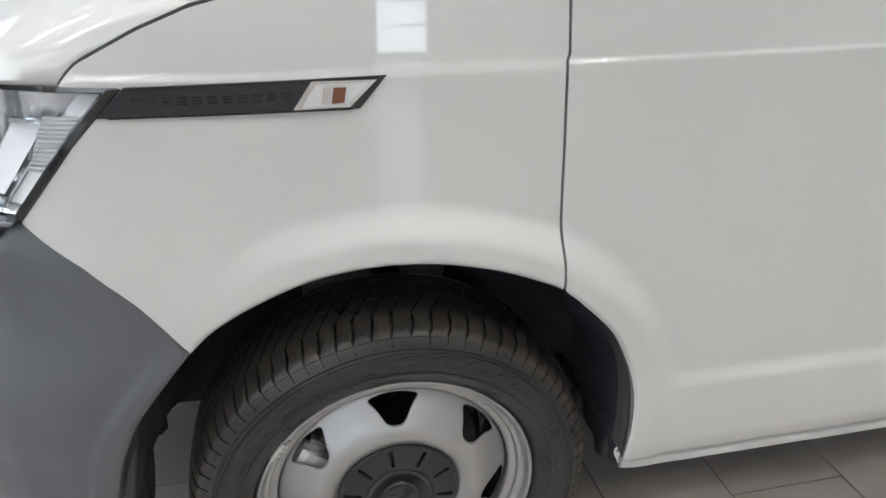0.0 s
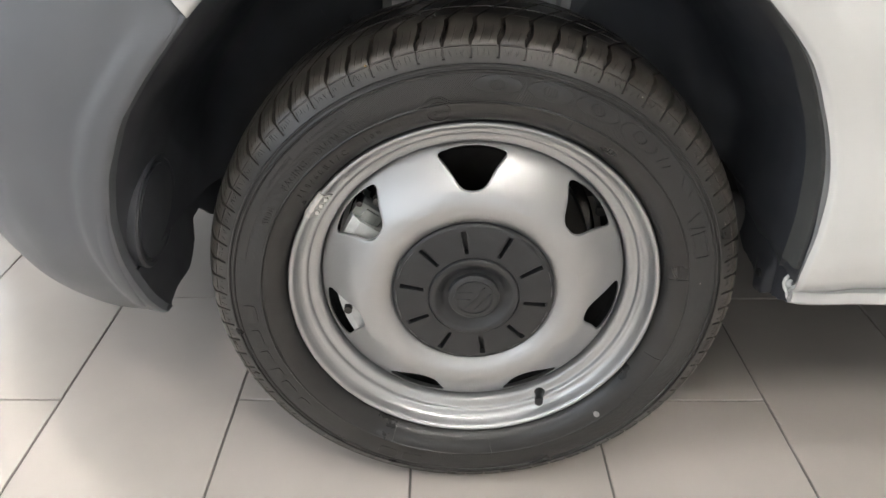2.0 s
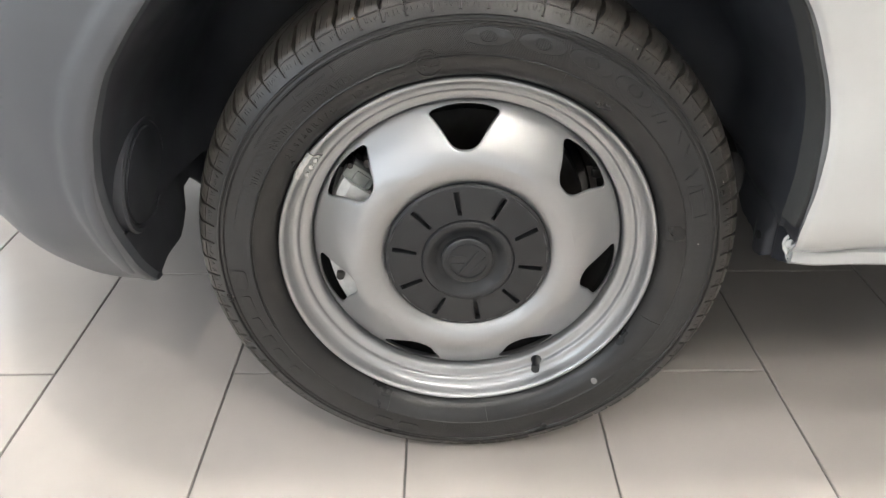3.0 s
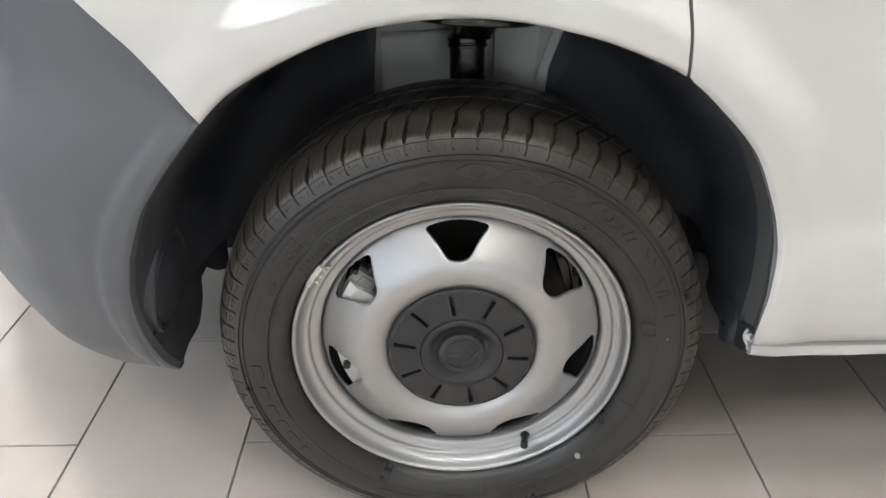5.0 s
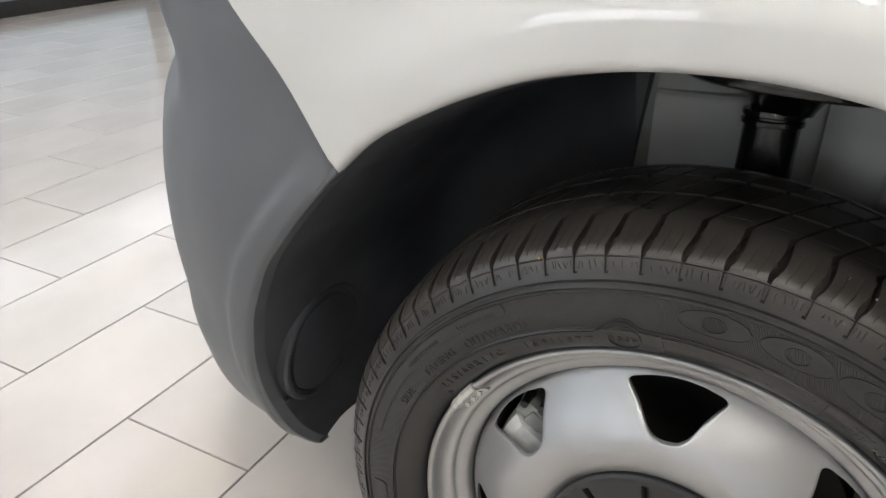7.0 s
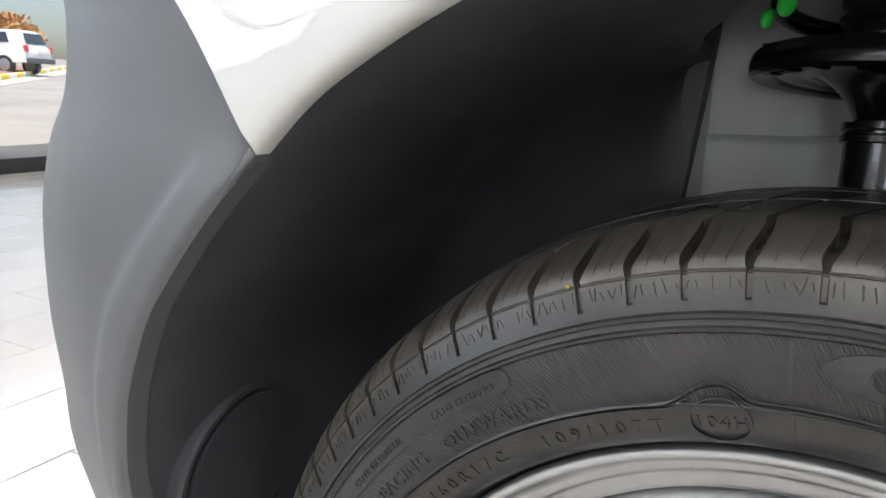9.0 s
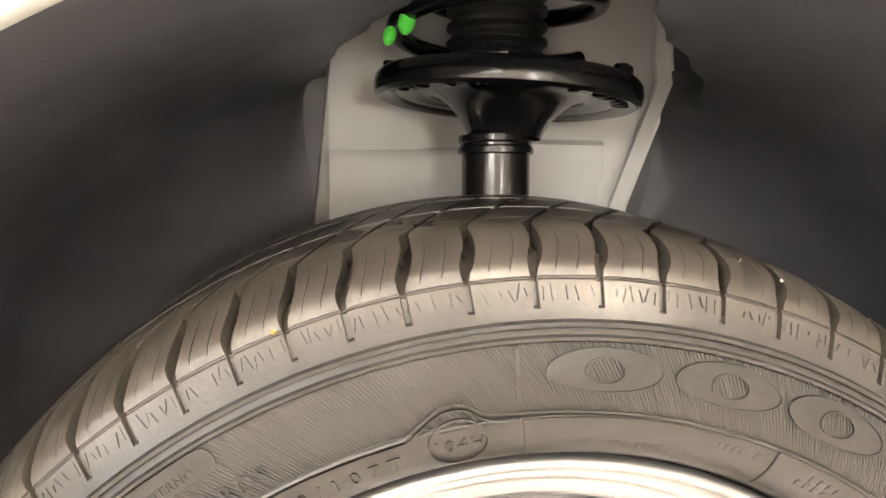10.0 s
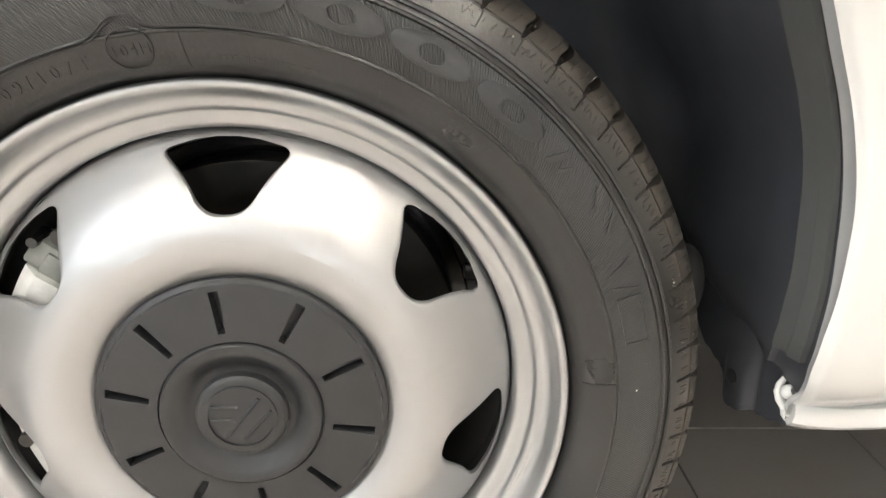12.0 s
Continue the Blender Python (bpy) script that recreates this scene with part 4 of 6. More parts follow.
# round access cover on the front part; an added black ring deepens its groove's shade
bm = bmesh.new()
m = Matrix.Translation((-0.4030, 0.060, 0.423)) @ Matrix.Rotation(radians(8.5), 4, "Y")
rows = []
for r, h in [(1.10, -0.010), (1.09, 0.001), (1.05, 0.0035), (0.985, 0.0035), (0.97, -0.004), (0.90, -0.004), (0.885, 0.003), (0.6, 0.0045), (0.01, 0.005)]:
    rows.append([m @ Vector((h, 0.066 * r * math.cos(a), 0.069 * r * math.sin(a))) for a in [2 * math.pi * i / 48 for i in range(48)]])
add_grid(bm, rows, close=True)
cover = part("access_cover", bm, LINER, well, "round moulded access cover")
bm = bmesh.new()
tube(bm, [m @ Vector((-0.0012, 0.066 * 0.935 * math.cos(a), 0.069 * 0.935 * math.sin(a))) for a in [2 * math.pi * i / 48 for i in range(49)]], 0.0030, 6)
part("seal_ring", bm, BLACK_PLASTIC, cover, "black ring added as the groove's shade")
# lump of the liner behind the tyre, and its thin lower end with a bolt
bm = bmesh.new()
bmesh.ops.create_icosphere(bm, subdivisions=3, radius=1.0, matrix=pose(0.341, 0.088, 0.402) @ Matrix.Diagonal((0.016, 0.022, 0.034, 1)))
part("liner_bulge", bm, UNDER, well, "rounded bulge of the liner")
FOOT_X = [(-0.03, 0.392), (0.0, 0.390), (0.03, 0.384), (0.05, 0.380), (0.075, 0.376), (0.12, 0.371), (0.2, 0.364)]
FOOT_LOW = [(-0.012, 0.332), (0.0, 0.3268), (0.0146, 0.3206), (0.027, 0.3175), (0.036, 0.3150), (0.044, 0.3100), (0.0514, 0.3080), (0.058, 0.3095), (0.065, 0.3155), (0.069, 0.3240),
            (0.072, 0.3310), (0.080, 0.3345), (0.107, 0.342), (0.122, 0.358), (0.135, 0.385)]


def foot_x(y, z):
    """Surface of the rear liner's lower end."""
    crease = 0.0030 * math.exp(-((y - 0.031) / 0.0035) ** 2) - 0.0045 * smooth((y - 0.032) / 0.01) * smooth((0.071 - y) / 0.012) * smooth((0.362 - z) / 0.02)
    return lerp_table(FOOT_X, y) - 0.001 + 0.06 * (0.43 - z) + crease


bm = bmesh.new()
rows = []
for k in range(17):
    row = []
    for i in range(75):
        y = -0.012 + 0.147 * i / 74
        lo = lerp_table(FOOT_LOW, y) + 0.0007 * math.sin(y * 420)
        z = lo + (0.428 - lo) * k / 16
        row.append((foot_x(y, z), y, z))
    rows.append(row)
add_grid(bm, rows)
edge_return(bm, (0.0035, 0.0, 0.0))
foot = part("liner_foot", bm, LINER, well, "thin folded foot of the liner", sharp=50)
bm = bmesh.new()
revolve(bm, [(0.0062, 0.003), (0.0062, -0.0006), (0.0054, -0.0012), (0.0030, -0.0016), (0.0005, -0.0018)], 20)
bmesh.ops.transform(bm, matrix=Matrix.Translation((foot_x(0.0525, 0.336) - 0.0005, 0.0525, 0.336)) @ Matrix.Rotation(radians(-80), 4, "Z"), verts=bm.verts)
part("bolt", bm, BLACK_PLASTIC, foot)
bm = bmesh.new()
box(bm, (0.3915, 0.004, 0.3715), (0.4025, 0.016, 0.3795), bevel=0.0018)
part("liner_tab", bm, LINER_RIM, well)

# suspension turret
turret = part("suspension_turret", (lambda b: (add_grid(b, [
    [(-0.165, 0.303, z), (-0.150, 0.307, z), (-0.126, 0.332, z), (-0.02, 0.346, z), (0.05, 0.345, z), (0.10, 0.336, z), (lerp_table([(0.5, 0.112), (0.643, 0.128), (0.696, 0.145), (0.749, 0.164), (1.0, 0.158)], z) + 0.002, 0.309, z), (0.190, 0.305, z)]
    for z in [0.42 + 0.03 * k for k in range(22)]]), b)[1])(bmesh.new()), PRIMER, van, "grey primed sheet-metal suspension turret")
bm = bmesh.new()
box(bm, (-0.16, 0.10, 1.03), (0.18, 0.44, 1.05))
part("turret_top", bm, PRIMER, turret)
bm = bmesh.new()
rows = [[(x, 0.334 - 0.006 - 0.004 * smooth((0.688 - z) / 0.004), z + 0.003 * (x > -0.05)) for x in [-0.126, -0.110, -0.06, -0.016, -0.012]] for z in [0.45, 0.55, 0.67, 0.682, 0.686, 0.689]]
add_grid(bm, rows)
edge_return(bm, (0, 0.02, 0))
part("lower_plate", bm, PRIMER, turret, "overlapping primed plate with a sealed seam")
bm = bmesh.new()
rows = [[(x, 0.332 - 0.06 * max(0, x - 0.08) - 0.004 * smooth((0.700 - z) / 0.004), z) for x in [0.048, 0.07, 0.10, 0.116]] for z in [0.45, 0.55, 0.685, 0.696, 0.700]]
add_grid(bm, rows)
edge_return(bm, (0, 0.02, 0))
part("lower_plate", bm, PRIMER, turret)

# pale turned edge of the turret beside the liner
bm = bmesh.new()
rows = []
for e, y in [(-0.010, 0.3030), (-0.003, 0.2990), (0.000, 0.2968), (0.003, 0.2975), (0.004, 0.3040)]:
    rows.append([(lerp_table(OPEN_R, z) + e - 0.013, y, z) for z in [0.45 + 0.0075 * k for k in range(52)]])
add_grid(bm, rows)
edge_return(bm, (0, 0.006, 0))
part("turned_edge", bm, PRIMER, turret, "pale turned sheet edge")

turret.location.x = 0.013

# strut
strut = new("suspension_strut")
strut.parent = van
tagged(strut, "black suspension strut with coil spring and green paint marks")
SX, SY = 0.015, 0.242
UPZ = Matrix.Translation((SX, SY, 0)) @ Matrix(((1, 0, 0, 0), (0, 0, 1, 0), (0, 1, 0, 0), (0, 0, 0, 1)))
bm = bmesh.new()
revolve(bm, [(0.001, 0.44), (0.0255, 0.44), (0.0255, 0.690), (0.0282, 0.691), (0.0284, 0.695), (0.0270, 0.6965), (0.0270, 0.698), (0.0284, 0.6995), (0.0282, 0.704), (0.001, 0.7045)], 48)
bmesh.ops.transform(bm, matrix=UPZ, verts=bm.verts)
part("damper_tube", bm, BLACK_METAL, strut, "glossy black damper tube")
bm = bmesh.new()
revolve(bm, [(0.0275, 0.703), (0.0295, 0.708), (0.034, 0.716), (0.042, 0.7245), (0.050, 0.7300), (0.058, 0.7325), (0.066, 0.7330), (0.070, 0.7310), (0.078, 0.7300), (0.083, 0.7310), (0.087, 0.7285), (0.0945, 0.7272), (0.0985, 0.7295),
             (0.0995, 0.7350), (0.0985, 0.7420), (0.0955, 0.7455), (0.090, 0.7460), (0.084, 0.7425), (0.066, 0.7415), (0.045, 0.7440), (0.001, 0.7445)], 96)
bmesh.ops.transform(bm, matrix=UPZ, verts=bm.verts)
seat = part("spring_seat", bm, BLACK_METAL, strut, "round pressed spring seat")
# pressed notches under the seat
for k, ang in enumerate([-150, -128, -112, -70, -52, -44, -36, -28, -20, 200, 215]):
    bm = bmesh.new()
    ca, sa = math.cos(radians(ang)), math.sin(radians(ang))
    bmesh.ops.create_uvsphere(bm, u_segments=12, v_segments=8, radius=1.0, matrix=Matrix.Translation((SX + 0.0835 * ca, SY + 0.0835 * sa, 0.7292)) @ Matrix.Rotation(radians(ang), 4, "Z") @ Matrix.Diagonal((0.0075 if k % 3 else 0.005, 0.0042, 0.0022, 1)))
    part("pressed_notch", bm, BLACK_METAL, seat)
for ang in (-106, -38, 178):
    bm = bmesh.new()
    box(bm, (-0.008, -0.005, -0.004), (0.008, 0.005, 0.006), bevel=0.002)
    bmesh.ops.transform(bm, matrix=Matrix.Translation((SX + 0.088 * math.cos(radians(ang)), SY + 0.088 * math.sin(radians(ang)), 0.747)) @ Matrix.Rotation(radians(ang + 90), 4, "Z"), verts=bm.verts)
    part("seat_tab", bm, BLACK_METAL, seat)
bm = bmesh.new()
prof = []
for k in range(22):
    z = 0.7445 + 0.0115 * k
    prof += [(0.0335, z), (0.0375, z + 0.003), (0.0375, z + 0.0055), (0.0335, z + 0.0085)]
revolve(bm, prof, 48)
bmesh.ops.transform(bm, matrix=UPZ, verts=bm.verts)
part("bellows", bm, BLACK_PLASTIC, strut, "ribbed rubber dust bellows")


def coil_point(deg):
    """The spring's middle line, wound from its end on the seat."""
    a = radians(20 + deg)
    return Vector((SX + 0.075 * math.cos(a), SY + 0.075 * math.sin(a), 0.767 + 0.036 * min(deg, 420) / 360 + 0.065 * max(0, deg - 420) / 360))


bm = bmesh.new()
tube(bm, [coil_point(5 * k) for k in range(260)], 0.0072, 12)
coil = part("coil_spring", bm, BLACK_METAL, strut, "glossy black coil spring")
LEAN_IN = Matrix.Translation((SX, SY, 0.737)) @ Matrix.Rotation(radians(-6.5), 4, "X") @ Matrix.Translation((-SX, -SY, -0.737))
for p, w, h in [((-0.054, 0.2135, 0.7815), 0.0062, 0.0088), ((-0.0655, 0.2185, 0.7725), 0.0046, 0.0068)]:
    bm = bmesh.new()
    bmesh.ops.create_uvsphere(bm, u_segments=14, v_segments=10, radius=1.0, matrix=LEAN_IN.inverted() @ Matrix.Translation(p) @ Matrix.Rotation(radians(12), 4, "Y") @ Matrix.Diagonal((w, 0.006, h, 1)))
    part("paint_mark", bm, GREEN, coil, "bright green paint mark")
for o in strut.children:
    o.matrix_basis = LEAN_IN
# the spring seat sits askew on its tube
AXIS = Matrix.Translation((SX, SY, 0.737))
seat.matrix_basis = LEAN_IN @ Matrix.Translation((0.008, 0, 0)) @ AXIS @ Matrix.Rotation(radians(3.2), 4, "Y") @ AXIS.inverted()

# ---------------------------------------------------------------- front wheel
RC = 0.3325
K = 1.0625    # the rim is a 17 inch one
wheel = new("front_wheel")
wheel.parent = van
wheel.location = (0, 0, RC)
tagged(wheel, "silver steel wheel with a black centre cap")


def polar(r, a, y):
    return (r * math.cos(a), y, r * math.sin(a))


# --- tyre: sidewall, shoulder blocks and tread, turned from one section
SECT = [(0.2150, 0.012), (0.2205, 0.006), (0.2225, -0.001), (0.2245, -0.0055), (0.2285, -0.0105), (0.2345, -0.0150), (0.2400, -0.0175), (0.2445, -0.0188),
        (0.2452, -0.0196), (0.2462, -0.0196), (0.2470, -0.0186), (0.2520, -0.0190), (0.2580, -0.0192), (0.2650, -0.0188), (0.2710, -0.0178), (0.2745, -0.0170),
        (0.2755, -0.0182), (0.2768, -0.0182), (0.2776, -0.0164), (0.2800, -0.0152), (0.2806, -0.0166), (0.2822, -0.0164), (0.2830, -0.0140), (0.2850, -0.0128)]
TR = lambda r: 0.2332 + (r - 0.2195) * 1.094
SECT = [(TR(r), y) for r, y in SECT]
SHOULDER = [(0.3068, -0.0118), (0.3085, -0.0108), (0.3130, -0.0084), (0.3178, -0.0058), (0.3182, -0.0046), (0.3190, -0.0044), (0.3194, -0.0052), (0.3222, -0.0032), (0.3250, -0.0006),
            (0.3278, 0.0040), (0.3302, 0.0095), (0.3324, 0.0165), (0.3346, 0.0260), (0.3360, 0.0360)]
TREAD = []
for y, d in [(0.042, 0), (0.0462, 0), (0.0464, 0.0002), (0.0488, 0.0002), (0.049, 0), (0.0525, 0), (0.064, 0), (0.076, 0), (0.0762, 0.0016), (0.0800, 0.0016), (0.0802, 0), (0.095, 0), (0.105, 0),
             (0.1165, 0), (0.1167, 0.007), (0.124, 0.007), (0.1242, 0), (0.136, 0), (0.1465, 0), (0.1467, 0.007), (0.153, 0.007), (0.1532, 0), (0.160, 0)]:
    TREAD.append((0.3388 - 3.6 * abs(y - 0.1) ** 2.6 - d, y))
INNER = [(0.3310, 0.172), (0.3240, 0.186), (0.3120, 0.200), (0.2900, 0.2145), (0.2680, 0.2190), (0.2480, 0.2120), (0.2340, 0.1980)]
RINGS = [(r, y, 0) for r, y in SECT] + [(r, y, 1) for r, y in SHOULDER] + [(r, y, 2) for r, y in TREAD] + [(r, y, 0) for r, y in INNER]

rng = random.Random(4)
# the blocks vary in length round the tyre, longest past the top
lengths, a = [], -math.pi / 2
while a < 1.5 * math.pi - 0.04:
    L = 2 * math.pi / 81 * rng.choice((0.97, 1.0, 1.0, 1.03)) * (1.17 if radians(50) < a < radians(97) or a > radians(215) else 1.0)
    lengths.append(L)
    a += L
total = sum(lengths)
verts = []
cols_all = []
a = -math.pi / 2
for L in lengths:
    cols_all.append((a, 2 * math.pi * L / total))
    a += 2 * math.pi * L / total
near = min(cols_all, key=lambda p: abs(p[0] + p[1] / 2 - radians(97.4)))
turn = radians(97.4) - near[0] - near[1] / 2
cols_all = [(p + turn, q) for p, q in cols_all]


def ring_columns(r, y, kind):
    """Angles and depths round one ring of the tyre."""
    out = []
    if kind == 1:
        up = smooth((r - 0.3195) / 0.007)
        w = 0.0012 + 0.0018 * up * (1 - 0.5 * smooth((r - 0.327) / 0.008))
        dep = 0.0 if r < 0.308 else (0.0024 if r < 0.3192 else 0.0026 + 0.0072 * up)
        sw, sd = (0.00018, 0.0005 * smooth((r - 0.3215) / 0.003) * (1 - smooth((r - 0.332) / 0.002)))
        shift = -0.006 * smooth((r - 0.321) / 0.014)
    elif kind == 2:
        w, dep, sw, sd = 0.0010, 0.0040, 0.00018, 0.0
        if 0.05 < y < 0.15:
            w, dep = 0.0015, 0.0066
        if y < 0.05:
            w, dep = 0.0009, 0.0066
        t = (y - 0.036)
        shift = -0.006 - 0.55 * t
    else:
        w, dep, sw, sd, shift = 0.0012, 0.0, 0.00018, 0.0, 0.0
        if y > 0.165:
            shift = -0.006 - 0.55 * 0.124
    sh = shift / 0.33
    for a0, da in cols_all:
        c = a0 + da * 0.5 + sh
        e = 0.00025 / r
        for off, d in [(-w / r - e, 0), (-w / r, dep), (w / r, dep), (w / r + e, 0)]:
            out.append((c + off, d))
        for f in (0.34, 0.66):
            cc = c + da * f
            for off, d in [(-sw / r - e * 0.4, 0), (0, sd), (sw / r + e * 0.4, 0)]:
                out.append((cc + off, d))
        out.append((c + da * 0.83, 0))
    return out


verts, faces, polars = [], [], []
ncol = None
for r, y, kind in RINGS:
    cs = ring_columns(r, y, kind)
    ncol = len(cs)
    for ang, d in cs:
        if kind == 1 and r < 0.3305:
            rr, yy = r - d * 0.5, y + d * 0.85
        else:
            rr, yy = r - d, y
        x, yy, z = polar(rr, ang, yy)
        z = max(z, -RC + 0.0005)
        verts.append((x, yy, z))
        polars.append((ang, r, yy))
for i in range(len(RINGS) - 1):
    for j in range(ncol):
        k = (j + 1) % ncol
        faces.append((i * ncol + j, (i + 1) * ncol + j, (i + 1) * ncol + k, i * ncol + k))
tyre = raw("tyre", verts, faces, RUBBER, wheel, "black tyre with moulded sidewall and sharp new tread")
at = tyre.data.attributes.new("polar", "FLOAT_VECTOR", "POINT")
at.data.foreach_set("vector", np.array(polars, dtype=np.float32).ravel())
tyre.data.set_sharp_from_angle(angle=radians(28))


def sidewall_y(r):
    return lerp_table([(p[0], p[1]) for p in SECT + SHOULDER], r)


def raised(name, shapes, h=0.0010, mat=MOULD, label="", sub=6):
    """Raised flat mouldings on the sidewall: closed outlines of (angle in radians, radius)."""
    bm = bmesh.new()
    seen = {}

    def corner(a, r):
        key = (round(a, 6), round(r, 7))
        if key not in seen:
            seen[key] = bm.verts.new(polar(r, a, sidewall_y(r) - h))
        return seen[key]
    for outline in shapes:
        outline = [(a, TR(r)) for a, r in outline]
        f = bm.faces.new([corner(a, r) for a, r in outline])
        if len(outline) > 4:
            bmesh.ops.triangulate(bm, faces=[f])
    edge_return(bm, lambda p: (0, h + 0.0008, 0))
    return part(name, bm, mat, tyre, label, smooth=False)


def ring_shape(ca, cr, wa, wr, ia, ir, n=36):
    """Quads of an oval ring about (ca, cr): outer half sizes in metres wa along, wr across; inner ia, ir."""
    quads = []
    for i in range(n):
        t0, t1 = 2 * math.pi * i / n, 2 * math.pi * (i + 1) / n
        q = []
        for t, p, s in [(t0, wa, wr), (t1, wa, wr), (t1, ia, ir), (t0, ia, ir)]:
            q.append((ca + p * math.cos(t) / cr, cr + s * math.sin(t)))
        quads.append(q)
    return quads


def arc_bar(a0, a1, r0, r1, n=24):
    q = []
    for i in range(n):
        u, v = a0 + (a1 - a0) * i / n, a0 + (a1 - a0) * (i + 1) / n
        q.append([(u, r0), (v, r0), (v, r1), (u, r1)])
    return q


def slant_bar(a0, r0, a1, r1, w, n=8):
    """A bar w degrees wide across the sidewall, from one angle and radius to another."""
    run = [(a0 + (a1 - a0) * k / n, r0 + (r1 - r0) * k / n) for k in range(n + 1)]
    return [[(radians(a), r), (radians(a - w), r), (radians(b - w), q), (radians(b), q)] for (a, r), (b, q) in zip(run, run[1:])]


def lettering(text, size, r, a_mid, h=0.0009, space=1.12):
    """Words moulded round the sidewall, tops outwards."""
    r = TR(r)
    size *= 1.07
    cu = bpy.data.curves.new("words", "FONT")
    cu.body, cu.size, cu.align_x = text, size, "CENTER"
    cu.space_character = space
    cu.resolution_u = 2
    ob = new("words", cu)
    bpy.context.view_layer.update()
    me = bpy.data.meshes.new_from_object(ob.evaluated_get(bpy.context.evaluated_depsgraph_get()))
    bpy.data.objects.remove(ob)
    bm = bmesh.new()
    bm.from_mesh(me)
    bpy.data.meshes.remove(me)
    base = list(bm.faces)
    ex = bmesh.ops.extrude_face_region(bm, geom=base)
    top = {v for v in ex["geom"] if isinstance(v, bmesh.types.BMVert)}
    for v in bm.verts:
        rr = r + v.co.y
        aa = a_mid - v.co.x / r
        yy = sidewall_y(rr) + (-h if v in top else 0.0006)
        v.co = Vector(polar(rr, aa, yy))
    return tagged(part("moulded_lettering", bm, MOULD, tyre, smooth=False), "raised moulded words", kind="stuff")


D = radians
lettering("OUTWARDS", 0.0105, 0.2505, D(124.3))
lettering("FACING", 0.0105, 0.2505, D(139.3))
lettering("SIDE", 0.0105, 0.2505, D(152.5))
lettering("109/107T", 0.0095, 0.2325, D(113.0), space=1.65)
lettering("215/60R17C", 0.0095, 0.2325, D(134.8), space=1.65)
lettering("104H", 0.0084, 0.2350, D(100.1), space=1.2)
lettering("LATO ESTERNO", 0.0052, 0.2665, D(126.5), 0.0012)
lettering("COTE EXTERIEUR", 0.0052, 0.2665, D(141), 0.0012)
raised("moulded_ring", ring_shape(D(100.1), 0.2383, 0.0122, 0.0112, 0.0115, 0.0104), 0.0014)
# long fine line under the hatched band, lifted in a narrow bulge round the ring
LIFT = [(104.9, 0.2462), (104.2, 0.2475), (103.15, 0.2499), (102.2, 0.2528), (101.2, 0.2546), (100.1, 0.2551), (99.1, 0.2543), (98.3, 0.2520), (97.6, 0.2494), (96.6, 0.2480), (94.5, 0.2477)]
LINE = [(200.0, 0.2458), (160.0, 0.2459), (116.0, 0.2460), (108.5, 0.2459), (106.2, 0.2458)] + LIFT + [(87.9, 0.2471), (81.0, 0.2467), (74.0, 0.2459), (60.0, 0.2456), (40.0, 0.2456)]
LINE = sorted((a, r) for a, r in LINE)
steps = [40 + 54.0 * k / 40 for k in range(40)] + [94 + 12.0 * k / 48 for k in range(48)] + [106 + 94.0 * k / 60 for k in range(61)]
for lift, wide in ((0.0, 0.0009), (-0.0021, 0.0006)):
    run = [(D(a), lerp_table(LINE, a) + lift) for a in steps if lift == 0 or a > 94.2]
    raised("moulded_line", [[p, q, (q[0], q[1] + wide), (p[0], p[1] + wide)] for p, q in zip(run, run[1:])], 0.0015)
raised("moulded_line", arc_bar(D(93.8), D(78), 0.2450, 0.2455, 30), 0.0010)
# smooth pad with the small words, round at its ends
pad = [(D(121.2) - 0.0052 / 0.2692 * math.cos(t), 0.2692 + 0.0052 * math.sin(t)) for t in [1.45 - 2.9 * k / 12 for k in range(13)]]
raised("moulded_pad", [[(a, r), (b, q), (D(121.2), q), (D(121.2), r)] for (a, r), (b, q) in zip(pad, pad[1:])] + arc_bar(D(121.2), D(166), 0.2640, 0.2744, 60), 0.0008, RUBBER)
raised("pad_outline", arc_bar(D(121.2), D(166), 0.2740, 0.2747, 60) + arc_bar(D(121.2), D(166), 0.2637, 0.2644, 60), 0.0013)
# row of plain oval pads with hatched openings, where the maker's lettering stands
for ang, wa, r in [(86.6, 0.0242, 0.2640), (75.1, 0.0238, 0.2643), (63.9, 0.0244, 0.2643), (52.2, 0.0240, 0.2640)]:
    raised("moulded_oval", ring_shape(D(ang), r, wa, 0.0090, 0.0078, 0.0050), 0.0007, RUBBER)
    raised("oval_outline", ring_shape(D(ang), r, wa, 0.0090, wa - 0.0009, 0.0082), 0.0014)
    raised("oval_outline", ring_shape(D(ang), r, 0.0085, 0.0056, 0.0077, 0.0049), 0.0014)
for a0, r0, a1, r1, w in [(45.2, 0.2580, 43.8, 0.2700, 0.9), (43.0, 0.2580, 42.0, 0.2660, 0.5), (35.75, 0.2630, 37.96, 0.2718, 0.35), (32.3, 0.2640, 34.0, 0.2718, 0.35),
                          (26.0, 0.2540, 27.4, 0.2690, 0.4), (24.0, 0.2540, 23.0, 0.2690, 0.4), (22.0, 0.2535, 22.0, 0.2690, 0.3), (15.0, 0.2535, 15.0, 0.2690, 0.3)]:
    raised("moulded_bar", slant_bar(a0, r0, a1, r1, w), 0.0011)
for r in (0.2535, 0.2680):
    raised("moulded_bar", arc_bar(D(22), D(15), r, r + 0.0010, 8), 0.0012)
